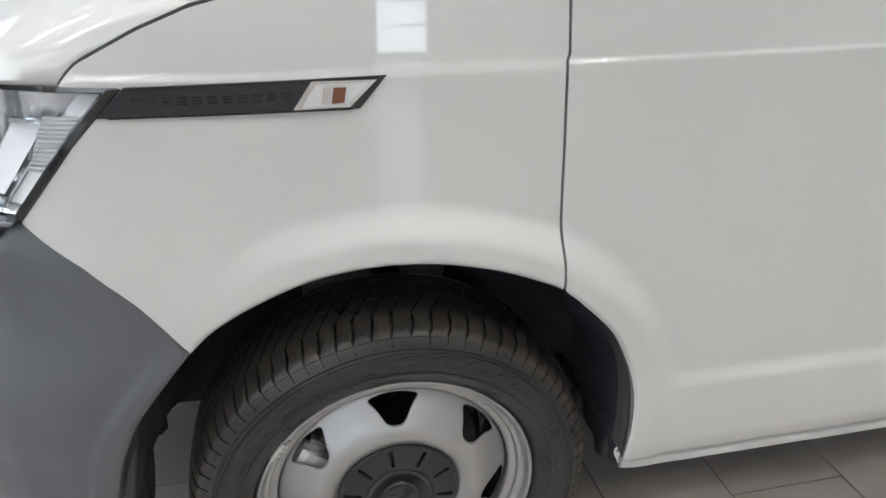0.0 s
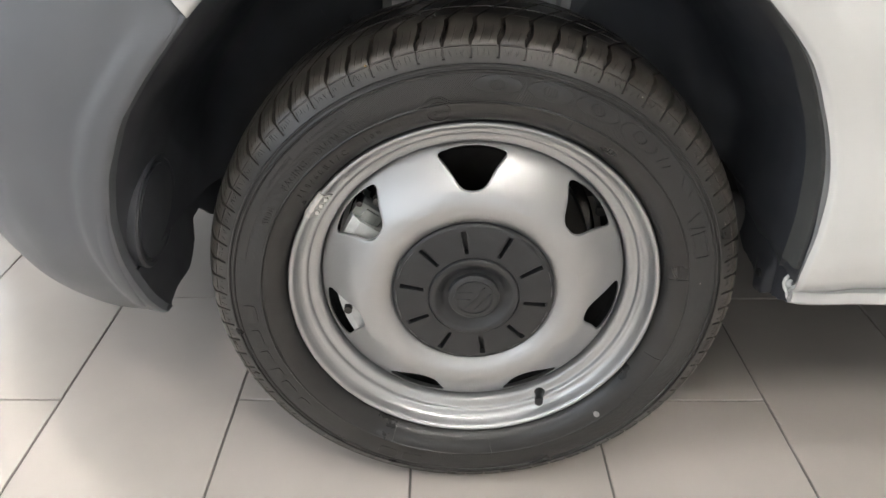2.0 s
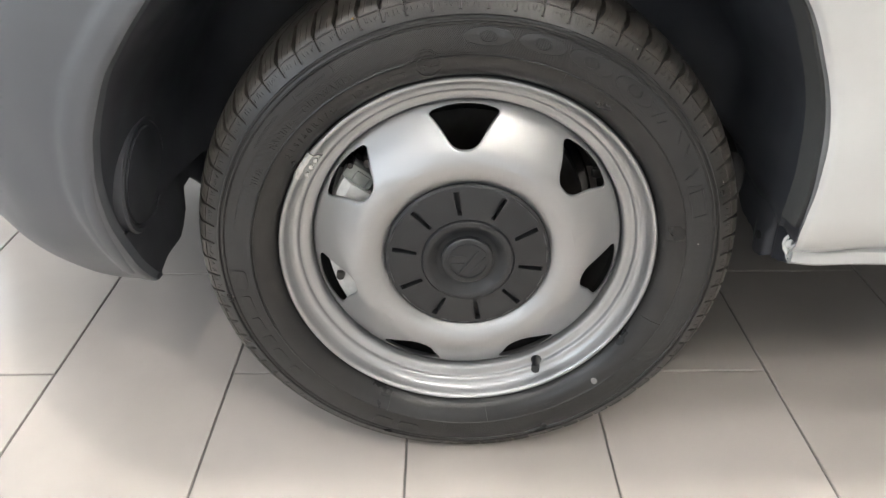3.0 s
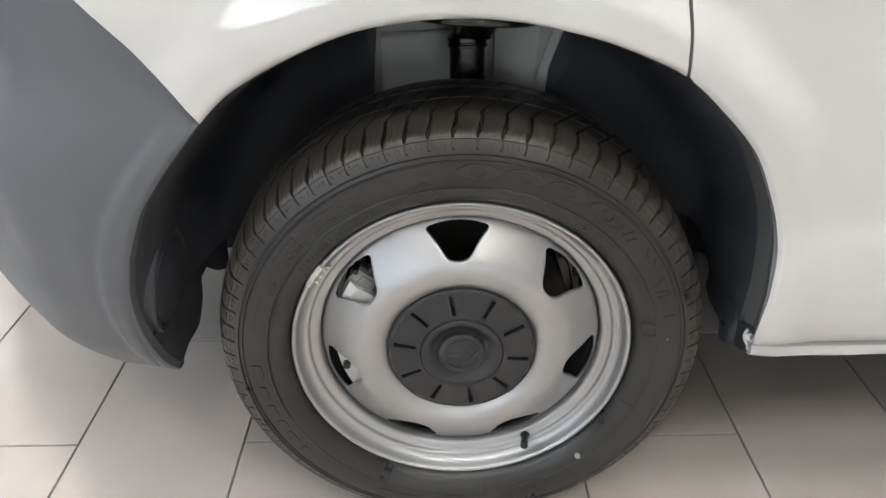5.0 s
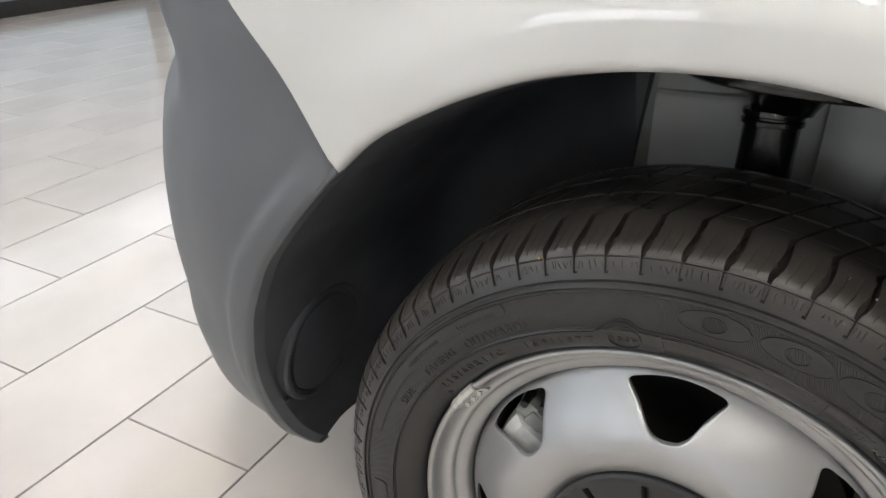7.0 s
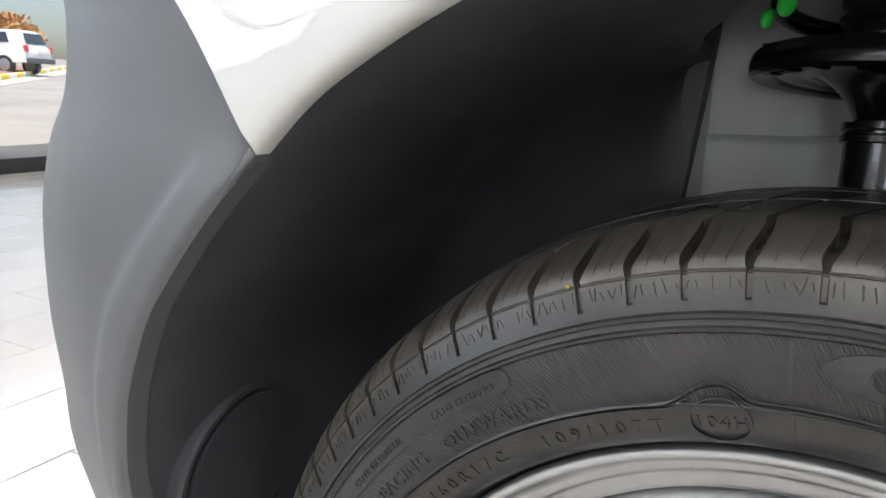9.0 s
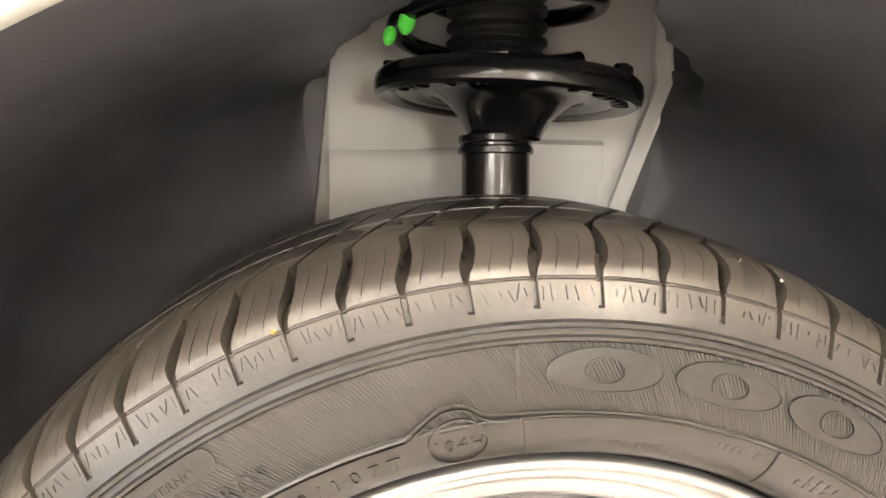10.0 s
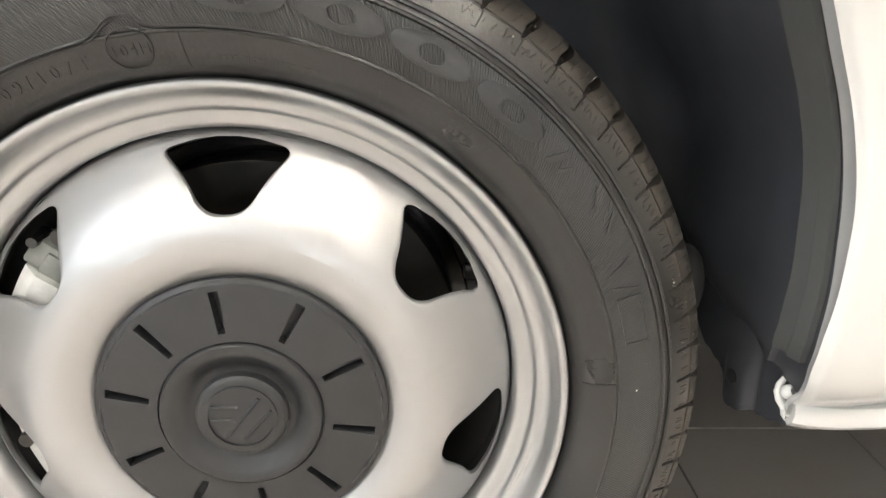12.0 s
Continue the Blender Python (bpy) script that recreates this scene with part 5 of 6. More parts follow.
for ang, w, r0, r1 in [(183.0, 5.6, 0.2545, 0.2700), (190.6, 5.0, 0.2565, 0.2680), (197.4, 4.4, 0.2565, 0.2680), (203.2, 3.2, 0.2550, 0.2700), (209.0, 5.2, 0.2565, 0.2680), (215.6, 3.8, 0.2565, 0.2680),
                       (245.5, 5.4, 0.2560, 0.2710), (253.0, 6.0, 0.2560, 0.2700)]:
    mid, half = (r0 + r1) / 2, (r1 - r0) / 2
    shape = [(D(ang) + D(w / 2) * math.copysign(abs(math.cos(t)) ** 0.45, math.cos(t)), mid + half * math.copysign(abs(math.sin(t)) ** 0.45, math.sin(t))) for t in [2 * math.pi * (k + 0.5) / 28 for k in range(28)]]
    raised("moulded_bar", [shape], 0.0010)
# unreadable small moulded lines of words
for a0, a1, r, n in [(89.4, 75.2, 0.2308, 19), (74, 69, 0.2382, 6), (63, 50, 0.2380, 12), (64, 52, 0.2340, 11), (-30, -58, 0.2430, 16), (-62, -76, 0.2380, 9)]:
    w = (a1 - a0) / n
    tagged(raised("moulded_small_print", [q for k in range(n) if k % 5 != 4 for q in arc_bar(D(a0 + w * k), D(a0 + w * (k + 0.55)), r, r + (0.0062 if abs(a1 - a0) > 18 else 0.0028), 1)], 0.0003), "small raised moulded marks", kind="stuff")
for ang in [93.4, 67.4, -115.2, -83.5, 8.0, -20.0]:
    raised("moulded_tick", slant_bar(ang, 0.2262, ang + 0.5, 0.2455, 0.22), 0.0010)
raised("moulded_tick", slant_bar(94.35, 0.2530, 94.35, 0.2735, 0.35), 0.0006)
# short slanted marks in the band under the shoulder blocks
rng = random.Random(21)
verts, faces = [], []
for a0, da in cols_all:
    for k, (f, lean) in enumerate([(0.13, 1), (0.27, -1), (0.36, 1), (0.52, 1), (0.64, -1), (0.75, 1), (0.88, -1)]):
        if rng.random() < 0.22:
            continue
        n = len(verts)
        low, top = 0.3096 + rng.uniform(0, 0.0022), 0.3140 + rng.uniform(0, 0.0026)
        tall, tilt = rng.uniform(0.0002, 0.0007), lean * rng.uniform(0.0006, 0.0028)
        for r, s in [(low, -1), (top, 1)]:
            y = lerp_table([(p[0], p[1]) for p in SHOULDER], r)
            aa = a0 + da * (0.5 + f + rng.uniform(-0.02, 0.02)) + s * tilt
            for w, dy in [(-0.0011, 0.0004), (-0.0004, -tall), (0.0004, -tall), (0.0011, 0.0004)]:
                verts.append(polar(r, aa + w, y + dy))
        for q in range(3):
            faces.append((n + q, n + q + 1, n + 5 + q, n + 4 + q))
tagged(raw("shoulder_moulding", verts, faces, MOULD, tyre, smooth=False), "fine slanted moulded marks", kind="stuff")
# small rubber vent spikes and specks left on the new tread
# glints on the spikes are put into this pale hair colour
HAIR = material("rubber_hair_with_glint", (0.16, 0.15, 0.135), 0.5)
rng = random.Random(9)
bm = bmesh.new()
for k in range(46):
    ang, r = D(rng.uniform(8, 78)), rng.choice((rng.uniform(0.309, 0.320), rng.uniform(0.309, 0.333)))
    y = lerp_table([(p[0], p[1]) for p in SHOULDER], r)
    p = Vector(polar(r, ang, y))
    d = Vector((math.cos(ang), -0.6, math.sin(ang))).normalized()
    q = p + d * rng.uniform(0.0006, 0.0020) + Vector((rng.uniform(-1, 1), rng.uniform(-1, 1), rng.uniform(-1, 1))) * 0.0012
    tube(bm, [p, q], [0.0005, 0.0002], 4)
tagged(part("rubber_hair", bm, HAIR, tyre, "fine rubber moulding hairs, coloured pale for their glints"), kind="stuff")
DOT = material("pale_paint_dot", (0.3, 0.3, 0.29), 0.6, var=0.2, scale=300)
raised("paint_dot", [[(D(-46.9) + 0.0038 * math.cos(t) / 0.238, 0.2384 + 0.0038 * math.sin(t)) for t in [2 * math.pi * i / 16 for i in range(16)]]], 0.0009, DOT, "small pale paint dot")
SPECK = material("pale_speck", (0.6, 0.58, 0.52), 0.7)
for ang, r in [(70.5, 0.3310), (20.8, 0.312), (57, 0.3150), (7, 0.2760)]:
    p = Vector(polar(r, D(ang), sidewall_y(r)))
    bm = bmesh.new()
    bmesh.ops.create_icosphere(bm, subdivisions=1, radius=0.0009, matrix=Matrix.Translation(p))
    part("speck", bm, SPECK, tyre)
YEL = material("yellow_speck", (0.5, 0.3, 0.05), 0.6)
bm = bmesh.new()
p = Vector(polar(0.3200, D(112.2), -0.0056))
bmesh.ops.create_icosphere(bm, subdivisions=1, radius=0.0012, matrix=Matrix.Translation(p))
part("speck", bm, YEL, tyre, "yellow crayon speck")


# --- steel rim
def disc_y(r):
    return lerp_table(DISC, r)


DISC = [(float(r), float(y)) for r, y in spline_table([(0.090, 0.010), (0.0965, 0.0085), (0.1005, 0.0052), (0.106, 0.0012), (0.113, -0.0018), (0.121, -0.0030), (0.130, -0.0020), (0.1385, 0.0012), (0.146, 0.0062),
                                                       (0.156, 0.0140), (0.168, 0.0232), (0.177, 0.0292), (0.182, 0.0325), (0.1845, 0.0365), (0.1852, 0.042)], 8)]


def sector_plate(bm, n, a_mid, r0, r1, hole, yfun, layers=10, lip=0.006, roll=0.0015):
    """A turned plate with n like holes; hole: outline of (angle from the middle, radius)."""
    half = math.pi / n
    ha = sum(p[0] for p in hole) / len(hole)
    hr = sum(p[1] for p in hole) / len(hole)
    sx, sy = half, (r1 - r0)
    outer = []
    for p in hole:
        dx, dy = (p[0] - ha), (p[1] - hr)
        ts = []
        if abs(dx) > 1e-9:
            ts += [((half if dx > 0 else -half) - ha) / dx]
        if abs(dy) > 1e-9:
            ts += [((r1 if dy > 0 else r0) - hr) / dy]
        t = min(x for x in ts if x > 0)
        outer.append((ha + dx * t, hr + dy * t))
    # move the outline points nearest to the corners into them
    for cx in (-half, half):
        for cr in (r0, r1):
            k = min(range(len(outer)), key=lambda i: ((outer[i][0] - cx) / half) ** 2 + ((outer[i][1] - cr) / (r1 - r0)) ** 2)
            outer[k] = (cx, cr)
    for s in range(n):
        am = a_mid + 2 * math.pi * s / n
        rows = []
        for k in range(layers + 1):
            t = (k / layers) ** 1.4
            row = []
            for (pa, pr), (qa, qr) in zip(hole, outer):
                aa, rr = pa + (qa - pa) * t, pr + (qr - pr) * t
                y = yfun(rr) + (roll * 0.6 if k == 0 else 0.0)
                row.append(polar(rr, am + aa, y))
            rows.append(row)
        lipr = []
        for pa, pr in hole:
            lipr.append(polar(hr + (pr - hr) * 1.01, am + ha + (pa - ha) * 1.01, yfun(pr) + lip))
        add_grid(bm, [lipr] + rows, close=True)
    bmesh.ops.remove_doubles(bm, verts=bm.verts, dist=0.00008)


def rounded(poly, rad, n=7):
    """Rounded outline of a polygon; rad may differ from corner to corner."""
    out = []
    P = [np.array(p, float) for p in poly]
    for i, p in enumerate(P):
        a, b = P[i - 1] - p, P[(i + 1) % len(P)] - p
        r = rad[i] if isinstance(rad, (list, tuple)) else rad
        a0, b0 = p + a / np.linalg.norm(a) * r, p + b / np.linalg.norm(b) * r
        for k in range(n + 1):
            t = k / n
            out.append(tuple((1 - t) ** 2 * a0 + 2 * t * (1 - t) * p + t * t * b0))
        q = P[(i + 1) % len(P)]
        b1 = q + (p - q) / np.linalg.norm(p - q) * (rad[(i + 1) % len(P)] if isinstance(rad, (list, tuple)) else rad)
        for k in (1, 2, 3, 4):
            out.append(tuple(b0 + (b1 - b0) * k / 5))
    return out


# window outline in metres (along, radius), widest towards the rim
w_out = rounded([(-0.0385, 0.1808), (-0.0150, 0.1380), (0.0150, 0.1380), (0.0385, 0.1808)], [0.0075, 0.013, 0.013, 0.0075])
hole = [(x / 0.165, r + (0.0 if r < 0.176 else 0.0)) for x, r in w_out]
hole = [(x, math.hypot(r, 0) - 0.0045 * (x / 0.23) ** 2 * smooth((r - 0.15) / 0.03)) for x, r in hole]
bm = bmesh.new()
sector_plate(bm, 7, D(91.7), 0.1240, 0.1832, hole, disc_y, layers=12, lip=0.005)
revolve(bm, [(r, y) for r, y in DISC if r < 0.1241] + [(0.1240, disc_y(0.1240))], 144)
revolve(bm, [(0.1832, disc_y(0.1832))] + [(r, y) for r, y in DISC if r > 0.1833], 144)
rim = part("steel_rim", bm, SILVER, wheel, "silver painted pressed steel rim", sharp=50)
bm = bmesh.new()
prof = spline_table([(0.1862, 0.060), (0.1860, 0.040), (0.1866, 0.0300), (0.1885, 0.0262), (0.1925, 0.0245), (0.1965, 0.0235), (0.1988, 0.0222), (0.2000, 0.0190), (0.2020, 0.0172), (0.2060, 0.0160),
                     (0.2095, 0.0128), (0.2116, 0.0080), (0.2126, 0.0040), (0.2138, 0.0008), (0.2160, -0.0010), (0.2183, -0.0008), (0.2196, 0.0012), (0.2198, 0.0045), (0.2185, 0.0080)], 4)
revolve(bm, [tuple(p) for p in prof], 160)
part("rim_well", bm, SILVER, rim, "silver rim flange and well", sharp=60)
# barrel behind the silver well; its deep shade is put into a near-black colour
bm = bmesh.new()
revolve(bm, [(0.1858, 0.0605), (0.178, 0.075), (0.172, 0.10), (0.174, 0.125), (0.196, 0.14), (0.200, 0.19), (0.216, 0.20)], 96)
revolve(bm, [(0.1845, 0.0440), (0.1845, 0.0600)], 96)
part("rim_inside", bm, UNDER, rim, "inside of the rim, coloured dark for its shade")
# brake and hub
bm = bmesh.new()
revolve(bm, [(0.001, 0.085), (0.060, 0.085), (0.064, 0.095), (0.150, 0.095), (0.152, 0.098), (0.152, 0.118), (0.001, 0.118)], 96)
brake = part("brake_disc", bm, DISC_STEEL, wheel, "dull steel brake disc")
bm = bmesh.new()
revolve(bm, [(0.001, 0.128), (0.163, 0.128), (0.165, 0.122), (0.165, 0.132), (0.001, 0.134)], 64)
part("splash_shield", bm, BLACK_METAL, brake)
bm = bmesh.new()
rows = []
for y, r0, r1 in [(0.112, 0.100, 0.160), (0.050, 0.100, 0.170), (0.034, 0.106, 0.168), (0.027, 0.116, 0.158)]:
    loop = []
    for k in range(25):
        loop.append(polar(r1, D(147 + 70 * k / 24), y))
    for k in range(25):
        loop.append(polar(r0, D(217 - 70 * k / 24), y))
    rows.append(loop)
vs = add_grid(bm, rows, close=True)
bm.faces.new(vs[-1])
bm.faces.new(vs[0])
part("brake_caliper", bm, STEEL, brake, "bright cast aluminium brake caliper")
for ang, r in [(134, 0.160), (193, 0.158)]:
    p = polar(r, D(ang), 0.0)
    bm = bmesh.new()
    bmesh.ops.create_cone(bm, cap_ends=True, segments=18, radius1=0.0055, radius2=0.005, depth=0.012, matrix=Matrix.Translation((p[0], 0.026, p[2])) @ Matrix.Rotation(radians(90), 4, "X"))
    part("caliper_bolt", bm, DISC_STEEL, brake)
# grey pad carrier beside the caliper, with a dark lug
bm = bmesh.new()
m = Matrix.Translation(polar(0.154, D(143.5), 0.046)) @ Matrix.Rotation(-D(143.5), 4, "Y")
box(bm, (-0.018, -0.011, -0.010), (0.018, 0.011, 0.010), bevel=0.0025)
box(bm, (-0.012, -0.013, -0.006), (0.006, -0.009, 0.010), bevel=0.0015)
bmesh.ops.transform(bm, matrix=m, verts=bm.verts)
part("pad_carrier", bm, CAST, brake, "grey cast brake pad carrier")
bm = bmesh.new()
c = Vector(polar(0.171, D(141.0), 0.040))
bmesh.ops.create_cone(bm, cap_ends=True, segments=14, radius1=0.0050, radius2=0.0036, depth=0.020, matrix=Matrix.Translation(c) @ Matrix.Rotation(radians(90), 4, "X"))
part("carrier_lug", bm, BLACK_METAL, brake, "dark lug")
bm = bmesh.new()
box(bm, (0.150, 0.07, 0.070), (0.163, 0.080, 0.082), bevel=0.003)
part("bracket", bm, DISC_STEEL, brake)

# --- centre cap
cap = None
CAPY = [(0.030, 0.0055), (0.034, 0.006), (0.038, 0.0042), (0.0445, -0.0018), (0.0490, -0.0036), (0.0525, -0.0030), (0.0535, -0.0018), (0.0537, 0.0012), (0.0546, 0.0012), (0.0548, -0.0006),
        (0.0570, -0.0004), (0.0900, 0.0022), (0.0945, 0.0030), (0.0966, 0.0048), (0.0972, 0.0085)]
slot = [(x / 0.073, r) for x, r in rounded([(-0.0027, 0.0890), (-0.0027, 0.0605), (0.0027, 0.0605), (0.0027, 0.0890)], 0.0006, 4)]
bm = bmesh.new()
sector_plate(bm, 10, D(99), 0.0570, 0.0930, slot, lambda r: lerp_table(CAPY, r), layers=6, lip=0.010, roll=0.0004)
revolve(bm, [p for p in CAPY if p[0] <= 0.0571], 96)
revolve(bm, [(0.0930, lerp_table(CAPY, 0.0930))] + [p for p in CAPY if p[0] > 0.0931], 96)
revolve(bm, [(0.0940, 0.0125), (0.0560, 0.0115)], 96)
cap = part("centre_cap", bm, CAP_PLASTIC, wheel, "black plastic centre cap with ten slots", sharp=40)
bm = bmesh.new()
revolve(bm, [(0.0303, 0.006), (0.0303, -0.0012), (0.0295, -0.0022), (0.027, -0.0030), (0.016, -0.0040), (0.001, -0.0043)], 64)
emblem = part("emblem_disc", bm, CAP_PLASTIC, cap, "round black emblem disc")
bm = bmesh.new()
rr = [(0.0240, -0.0030), (0.0240, -0.0046), (0.0215, -0.0049), (0.0215, -0.0030)]
revolve(bm, rr, 48)
for x0, z0, x1, z1 in [(-0.019, 0.008, -0.002, 0.008), (-0.020, -0.002, -0.004, -0.002), (-0.010, -0.015, 0.012, 0.015), (0.002, -0.016, 0.020, 0.006)]:
    tube(bm, [(x0, -0.0040, z0), (x1, -0.0040, z1)], 0.0013, 6)
part("emblem_relief", bm, CAP_PLASTIC, emblem, "plain raised ring and bars")
# --- valve and balance weight
bm = bmesh.new()
va = D(-61.5)
p0, p1, p2 = Vector(polar(0.197, va, 0.024)), Vector(polar(0.192, va, 0.012)), Vector(polar(0.186, va, -0.006))
tube(bm, [p0, p0.lerp(p1, 0.4), p1, p1.lerp(p2, 0.45), p1.lerp(p2, 0.5), p2], [0.0075, 0.006, 0.0048, 0.0046, 0.0056, 0.0054], 16)
valve = part("valve_stem", bm, BLACK_PLASTIC, wheel, "short black rubber valve")
bm = bmesh.new()
rows = []
for r, y in [(0.2050, 0.0100), (0.2062, 0.0090), (0.2100, 0.0050), (0.2122, 0.0000), (0.2145, -0.0036), (0.2180, -0.0042), (0.2208, -0.0026), (0.2212, 0.0020)]:
    rows.append([polar(r + 0.0008 * math.sin(i * 0.9) * (i % 3 == 0), D(145.4) + (i - 9) / 9 * 0.0165 / 0.212, y) for i in range(19)])
add_grid(bm, rows)
edge_return(bm, lambda c: (0, 0.004, 0))
weight = part("balance_weight", bm, WEIGHT, wheel, "clip-on zinc balance weight")
bm = bmesh.new()
for da in (-0.010, 0.0, 0.010):
    c = Vector(polar(0.2085, D(145.4) + da / 0.21, 0.0055))
    box(bm, c - Vector((0.0022, 0.002, 0.0022)), c + Vector((0.0022, 0.0015, 0.0022)), bevel=0.0006)
part("weight_clip", bm, WEIGHT, weight)

for o in (rim, brake, cap, weight, valve):
    o.scale = (K, K, K)

# rear wheel, plain, out of view under the load body
rear = new("rear_wheel")
rear.parent = van
rear.location = (3.0, 0.0, RC)
bm = bmesh.new()
revolve(bm, [(0.23, 0.01), (0.263, -0.018), (0.305, -0.012), (0.325, 0.005), (0.332, 0.04), (0.332, 0.16), (0.32, 0.19), (0.234, 0.2)], 64)
part("tyre", bm, RUBBER, rear)
bm = bmesh.new()
revolve(bm, [(0.001, -0.003), (0.09, 0.0), (0.12, -0.002), (0.19, 0.02), (0.21, 0.02), (0.2332, 0.0)], 64)
part("steel_rim", bm, SILVER, rear)
for x in (0.0, 3.0):
    far = copy_thing(rear, Matrix.Translation((x, 2 * YC, RC)) @ Matrix.Rotation(math.pi, 4, "Z"))
    far.parent = van

# ---------------------------------------------------------------- outside
SLOPE = 0.0435


def rise(x):
    if x > -6.2:
        return -0.25
    return -0.02 + SLOPE * min(-x - 6.0, 20.0) + 0.056 * min(34.0, max(0.0, -x - 26.0)) + 0.004 * max(0.0, -x - 60.0)


bm = bmesh.new()
xs = [120, 40, 10, -5.9, -6.19, -6.25, -8, -12, -16, -20, -25, -30, -36, -40, -60, -100, -200, -600]
ys = [-500, -150, -60, -30, -15, -8, 0, 8, 15, 30, 60, 150, 500]
add_grid(bm, [[(x, y, rise(x)) for y in ys] for x in xs])
tagged(part("ground", bm, ASPHALT), "pale sunlit asphalt rising gently away from the showroom", "ground", kind="structure")
# kerb of painted stones
K0, KD = Vector((-12.6, 3.9)), Vector((-0.76, 0.65)).normalized()
KN = Vector((-KD.y, KD.x))
if KN.x > 0:
    KN = -KN
kerb = thing("kerb", "kerb of stones painted white and yellow by turns", "kerb", kind="structure")
for k in range(24):
    a0, a1 = 1.35 * k, 1.35 * (k + 1) - 0.01
    bm = bmesh.new()
    rows = []
    for off, dz in [(0, -0.1), (0, 0.15), (0.03, 0.19), (0.22, 0.19), (0.25, -0.1)]:
        rows.append([(*(K0 + KD * t + KN * off), rise((K0 + KD * t).x) + dz) for t in (a0, a1)])
    add_grid(bm, rows)
    part("kerb_stone", bm, KERB_YELLOW if k % 2 else KERB_WHITE, kerb, "yellow painted kerb stone" if k % 2 else "", sharp=20)
bm = bmesh.new()
add_grid(bm, [[(*(K0 + KD * t + KN * off), rise((K0 + KD * t + KN * off).x) + 0.015 + 0.02 * (off + 0.7)) for t in [33 * i / 40 for i in range(41)]] for off in (-0.7, -0.35, -0.01)])
edge_return(bm, (0, 0, -0.03))
tagged(part("gutter", bm, GUTTER), "pale concrete gutter along the kerb", "gutter", kind="structure")
bm = bmesh.new()
rows = []
for j in range(7):
    off = 0.24 + 5.5 * j / 6
    rows.append([(*(K0 + KD * t + KN * off), rise((K0 + KD * t + KN * off).x) + 0.15 + 0.12 * math.sin(math.pi * j / 6) + 0.05 * noise.noise(Vector((t, off * 2, 0)))) for t in [27 * i / 40 for i in range(41)]])
add_grid(bm, rows)
tagged(part("planting_bed", bm, EARTH), "bare reddish earth bed behind the kerb", "planting bed", kind="structure")


def at_view(az, d):
    """A place d metres from the wheel towards a bearing, on the ground."""
    x, y = 0.09 - d * math.cos(radians(az)), -0.33 + d * math.sin(radians(az))
    return Vector((x, y, rise(x)))


def leaf_clump(bm, c, rx, rz, n, size, rng):
    for _ in range(n):
        d = Vector((rng.gauss(0, 1), rng.gauss(0, 1), rng.gauss(0, 1))).normalized() * rng.uniform(0.3, 1.0) ** 0.5
        p = c + Vector((d.x * rx, d.y * rx, d.z * rz))
        u = Vector((rng.uniform(-1, 1), rng.uniform(-1, 1), rng.uniform(-1, 1))).normalized() * size
        v = u.orthogonal().normalized() * size * 0.5
        bm.faces.new([bm.verts.new(p - u), bm.verts.new(p + v), bm.verts.new(p + u), bm.verts.new(p - v)])


def bush(az, d, h, mat, label, seed):
    r = random.Random(seed)
    t = thing("bush", label, "bush")
    p = at_view(az, d)
    bm = bmesh.new()
    for k in range(4):
        a = k * 1.6
        tube(bm, [p, p + Vector((math.cos(a) * h * 0.2, math.sin(a) * h * 0.2, h * 0.6))], [0.05, 0.02], 6)
    part("stems", bm, TRUNK, t)
    bm = bmesh.new()
    for k in range(7):
        c = p + Vector((r.uniform(-1, 1) * h * 0.7, r.uniform(-1, 1) * h * 0.7, h * r.uniform(0.45, 0.85)))
        leaf_clump(bm, c, h * 0.38, h * 0.3, 130, h * 0.07, r)
    part("foliage", bm, mat, t, smooth=False)


bush(27.5, 66, 3.2, LEAF, "dense dark green bush by the far road", 1)
bush(26.5, 61, 1.6, LEAF_DRY, "orange flowering bush by the far road", 2)
bush(29.4, 64, 3.0, LEAF, "dark green bush behind the parked car", 3)
bush(31.2, 60, 3.0, LEAF_DRY, "orange flowering bush behind the parked car", 4)


def grass_tuft(az, d, h, seed):
    r = random.Random(seed)
    p = at_view(az, d)
    p.z += 0.15
    bm = bmesh.new()
    for _ in range(60):
        a, l = r.uniform(0, 6.28), h * r.uniform(0.6, 1.0)
        out = Vector((math.cos(a), math.sin(a), 0))
        q, e = p + out * l * 0.2 + Vector((0, 0, l * 0.7)), p + out * l * r.uniform(0.3, 0.6) + Vector((0, 0, l))
        s = out.cross(Vector((0, 0, 1))) * 0.02
        bm.faces.new([bm.verts.new(p - s), bm.verts.new(p + s), bm.verts.new(q + s), bm.verts.new(q - s)])
        bm.faces.new([bm.verts.new(q - s), bm.verts.new(q + s), bm.verts.new(e)])
    tagged(part("grass_tuft", bm, LEAF, smooth=False), "tuft of long green grass in the earth bed", "grass")


grass_tuft(22.3, 17.5, 0.8, 5)
for az, d, s, seed in [(23.3, 19, 0.34, 1), (24.0, 20.5, 0.38, 2), (25.2, 23, 0.25, 3)]:
    r = random.Random(seed)
    p = at_view(az, d)
    bm = bmesh.new()
    bmesh.ops.create_icosphere(bm, subdivisions=3, radius=s, matrix=Matrix.Translation(p + Vector((0, 0, 0.15))) @ Matrix.Diagonal((1.5, 1.5, 0.5, 1)))
    for v in bm.verts:
        v.co += Vector((1, 1, 1)) * 0.12 * noise.noise(v.co * 3)
    tagged(part("stone", bm, SAND), "pale rough stone in the earth bed", "stone")


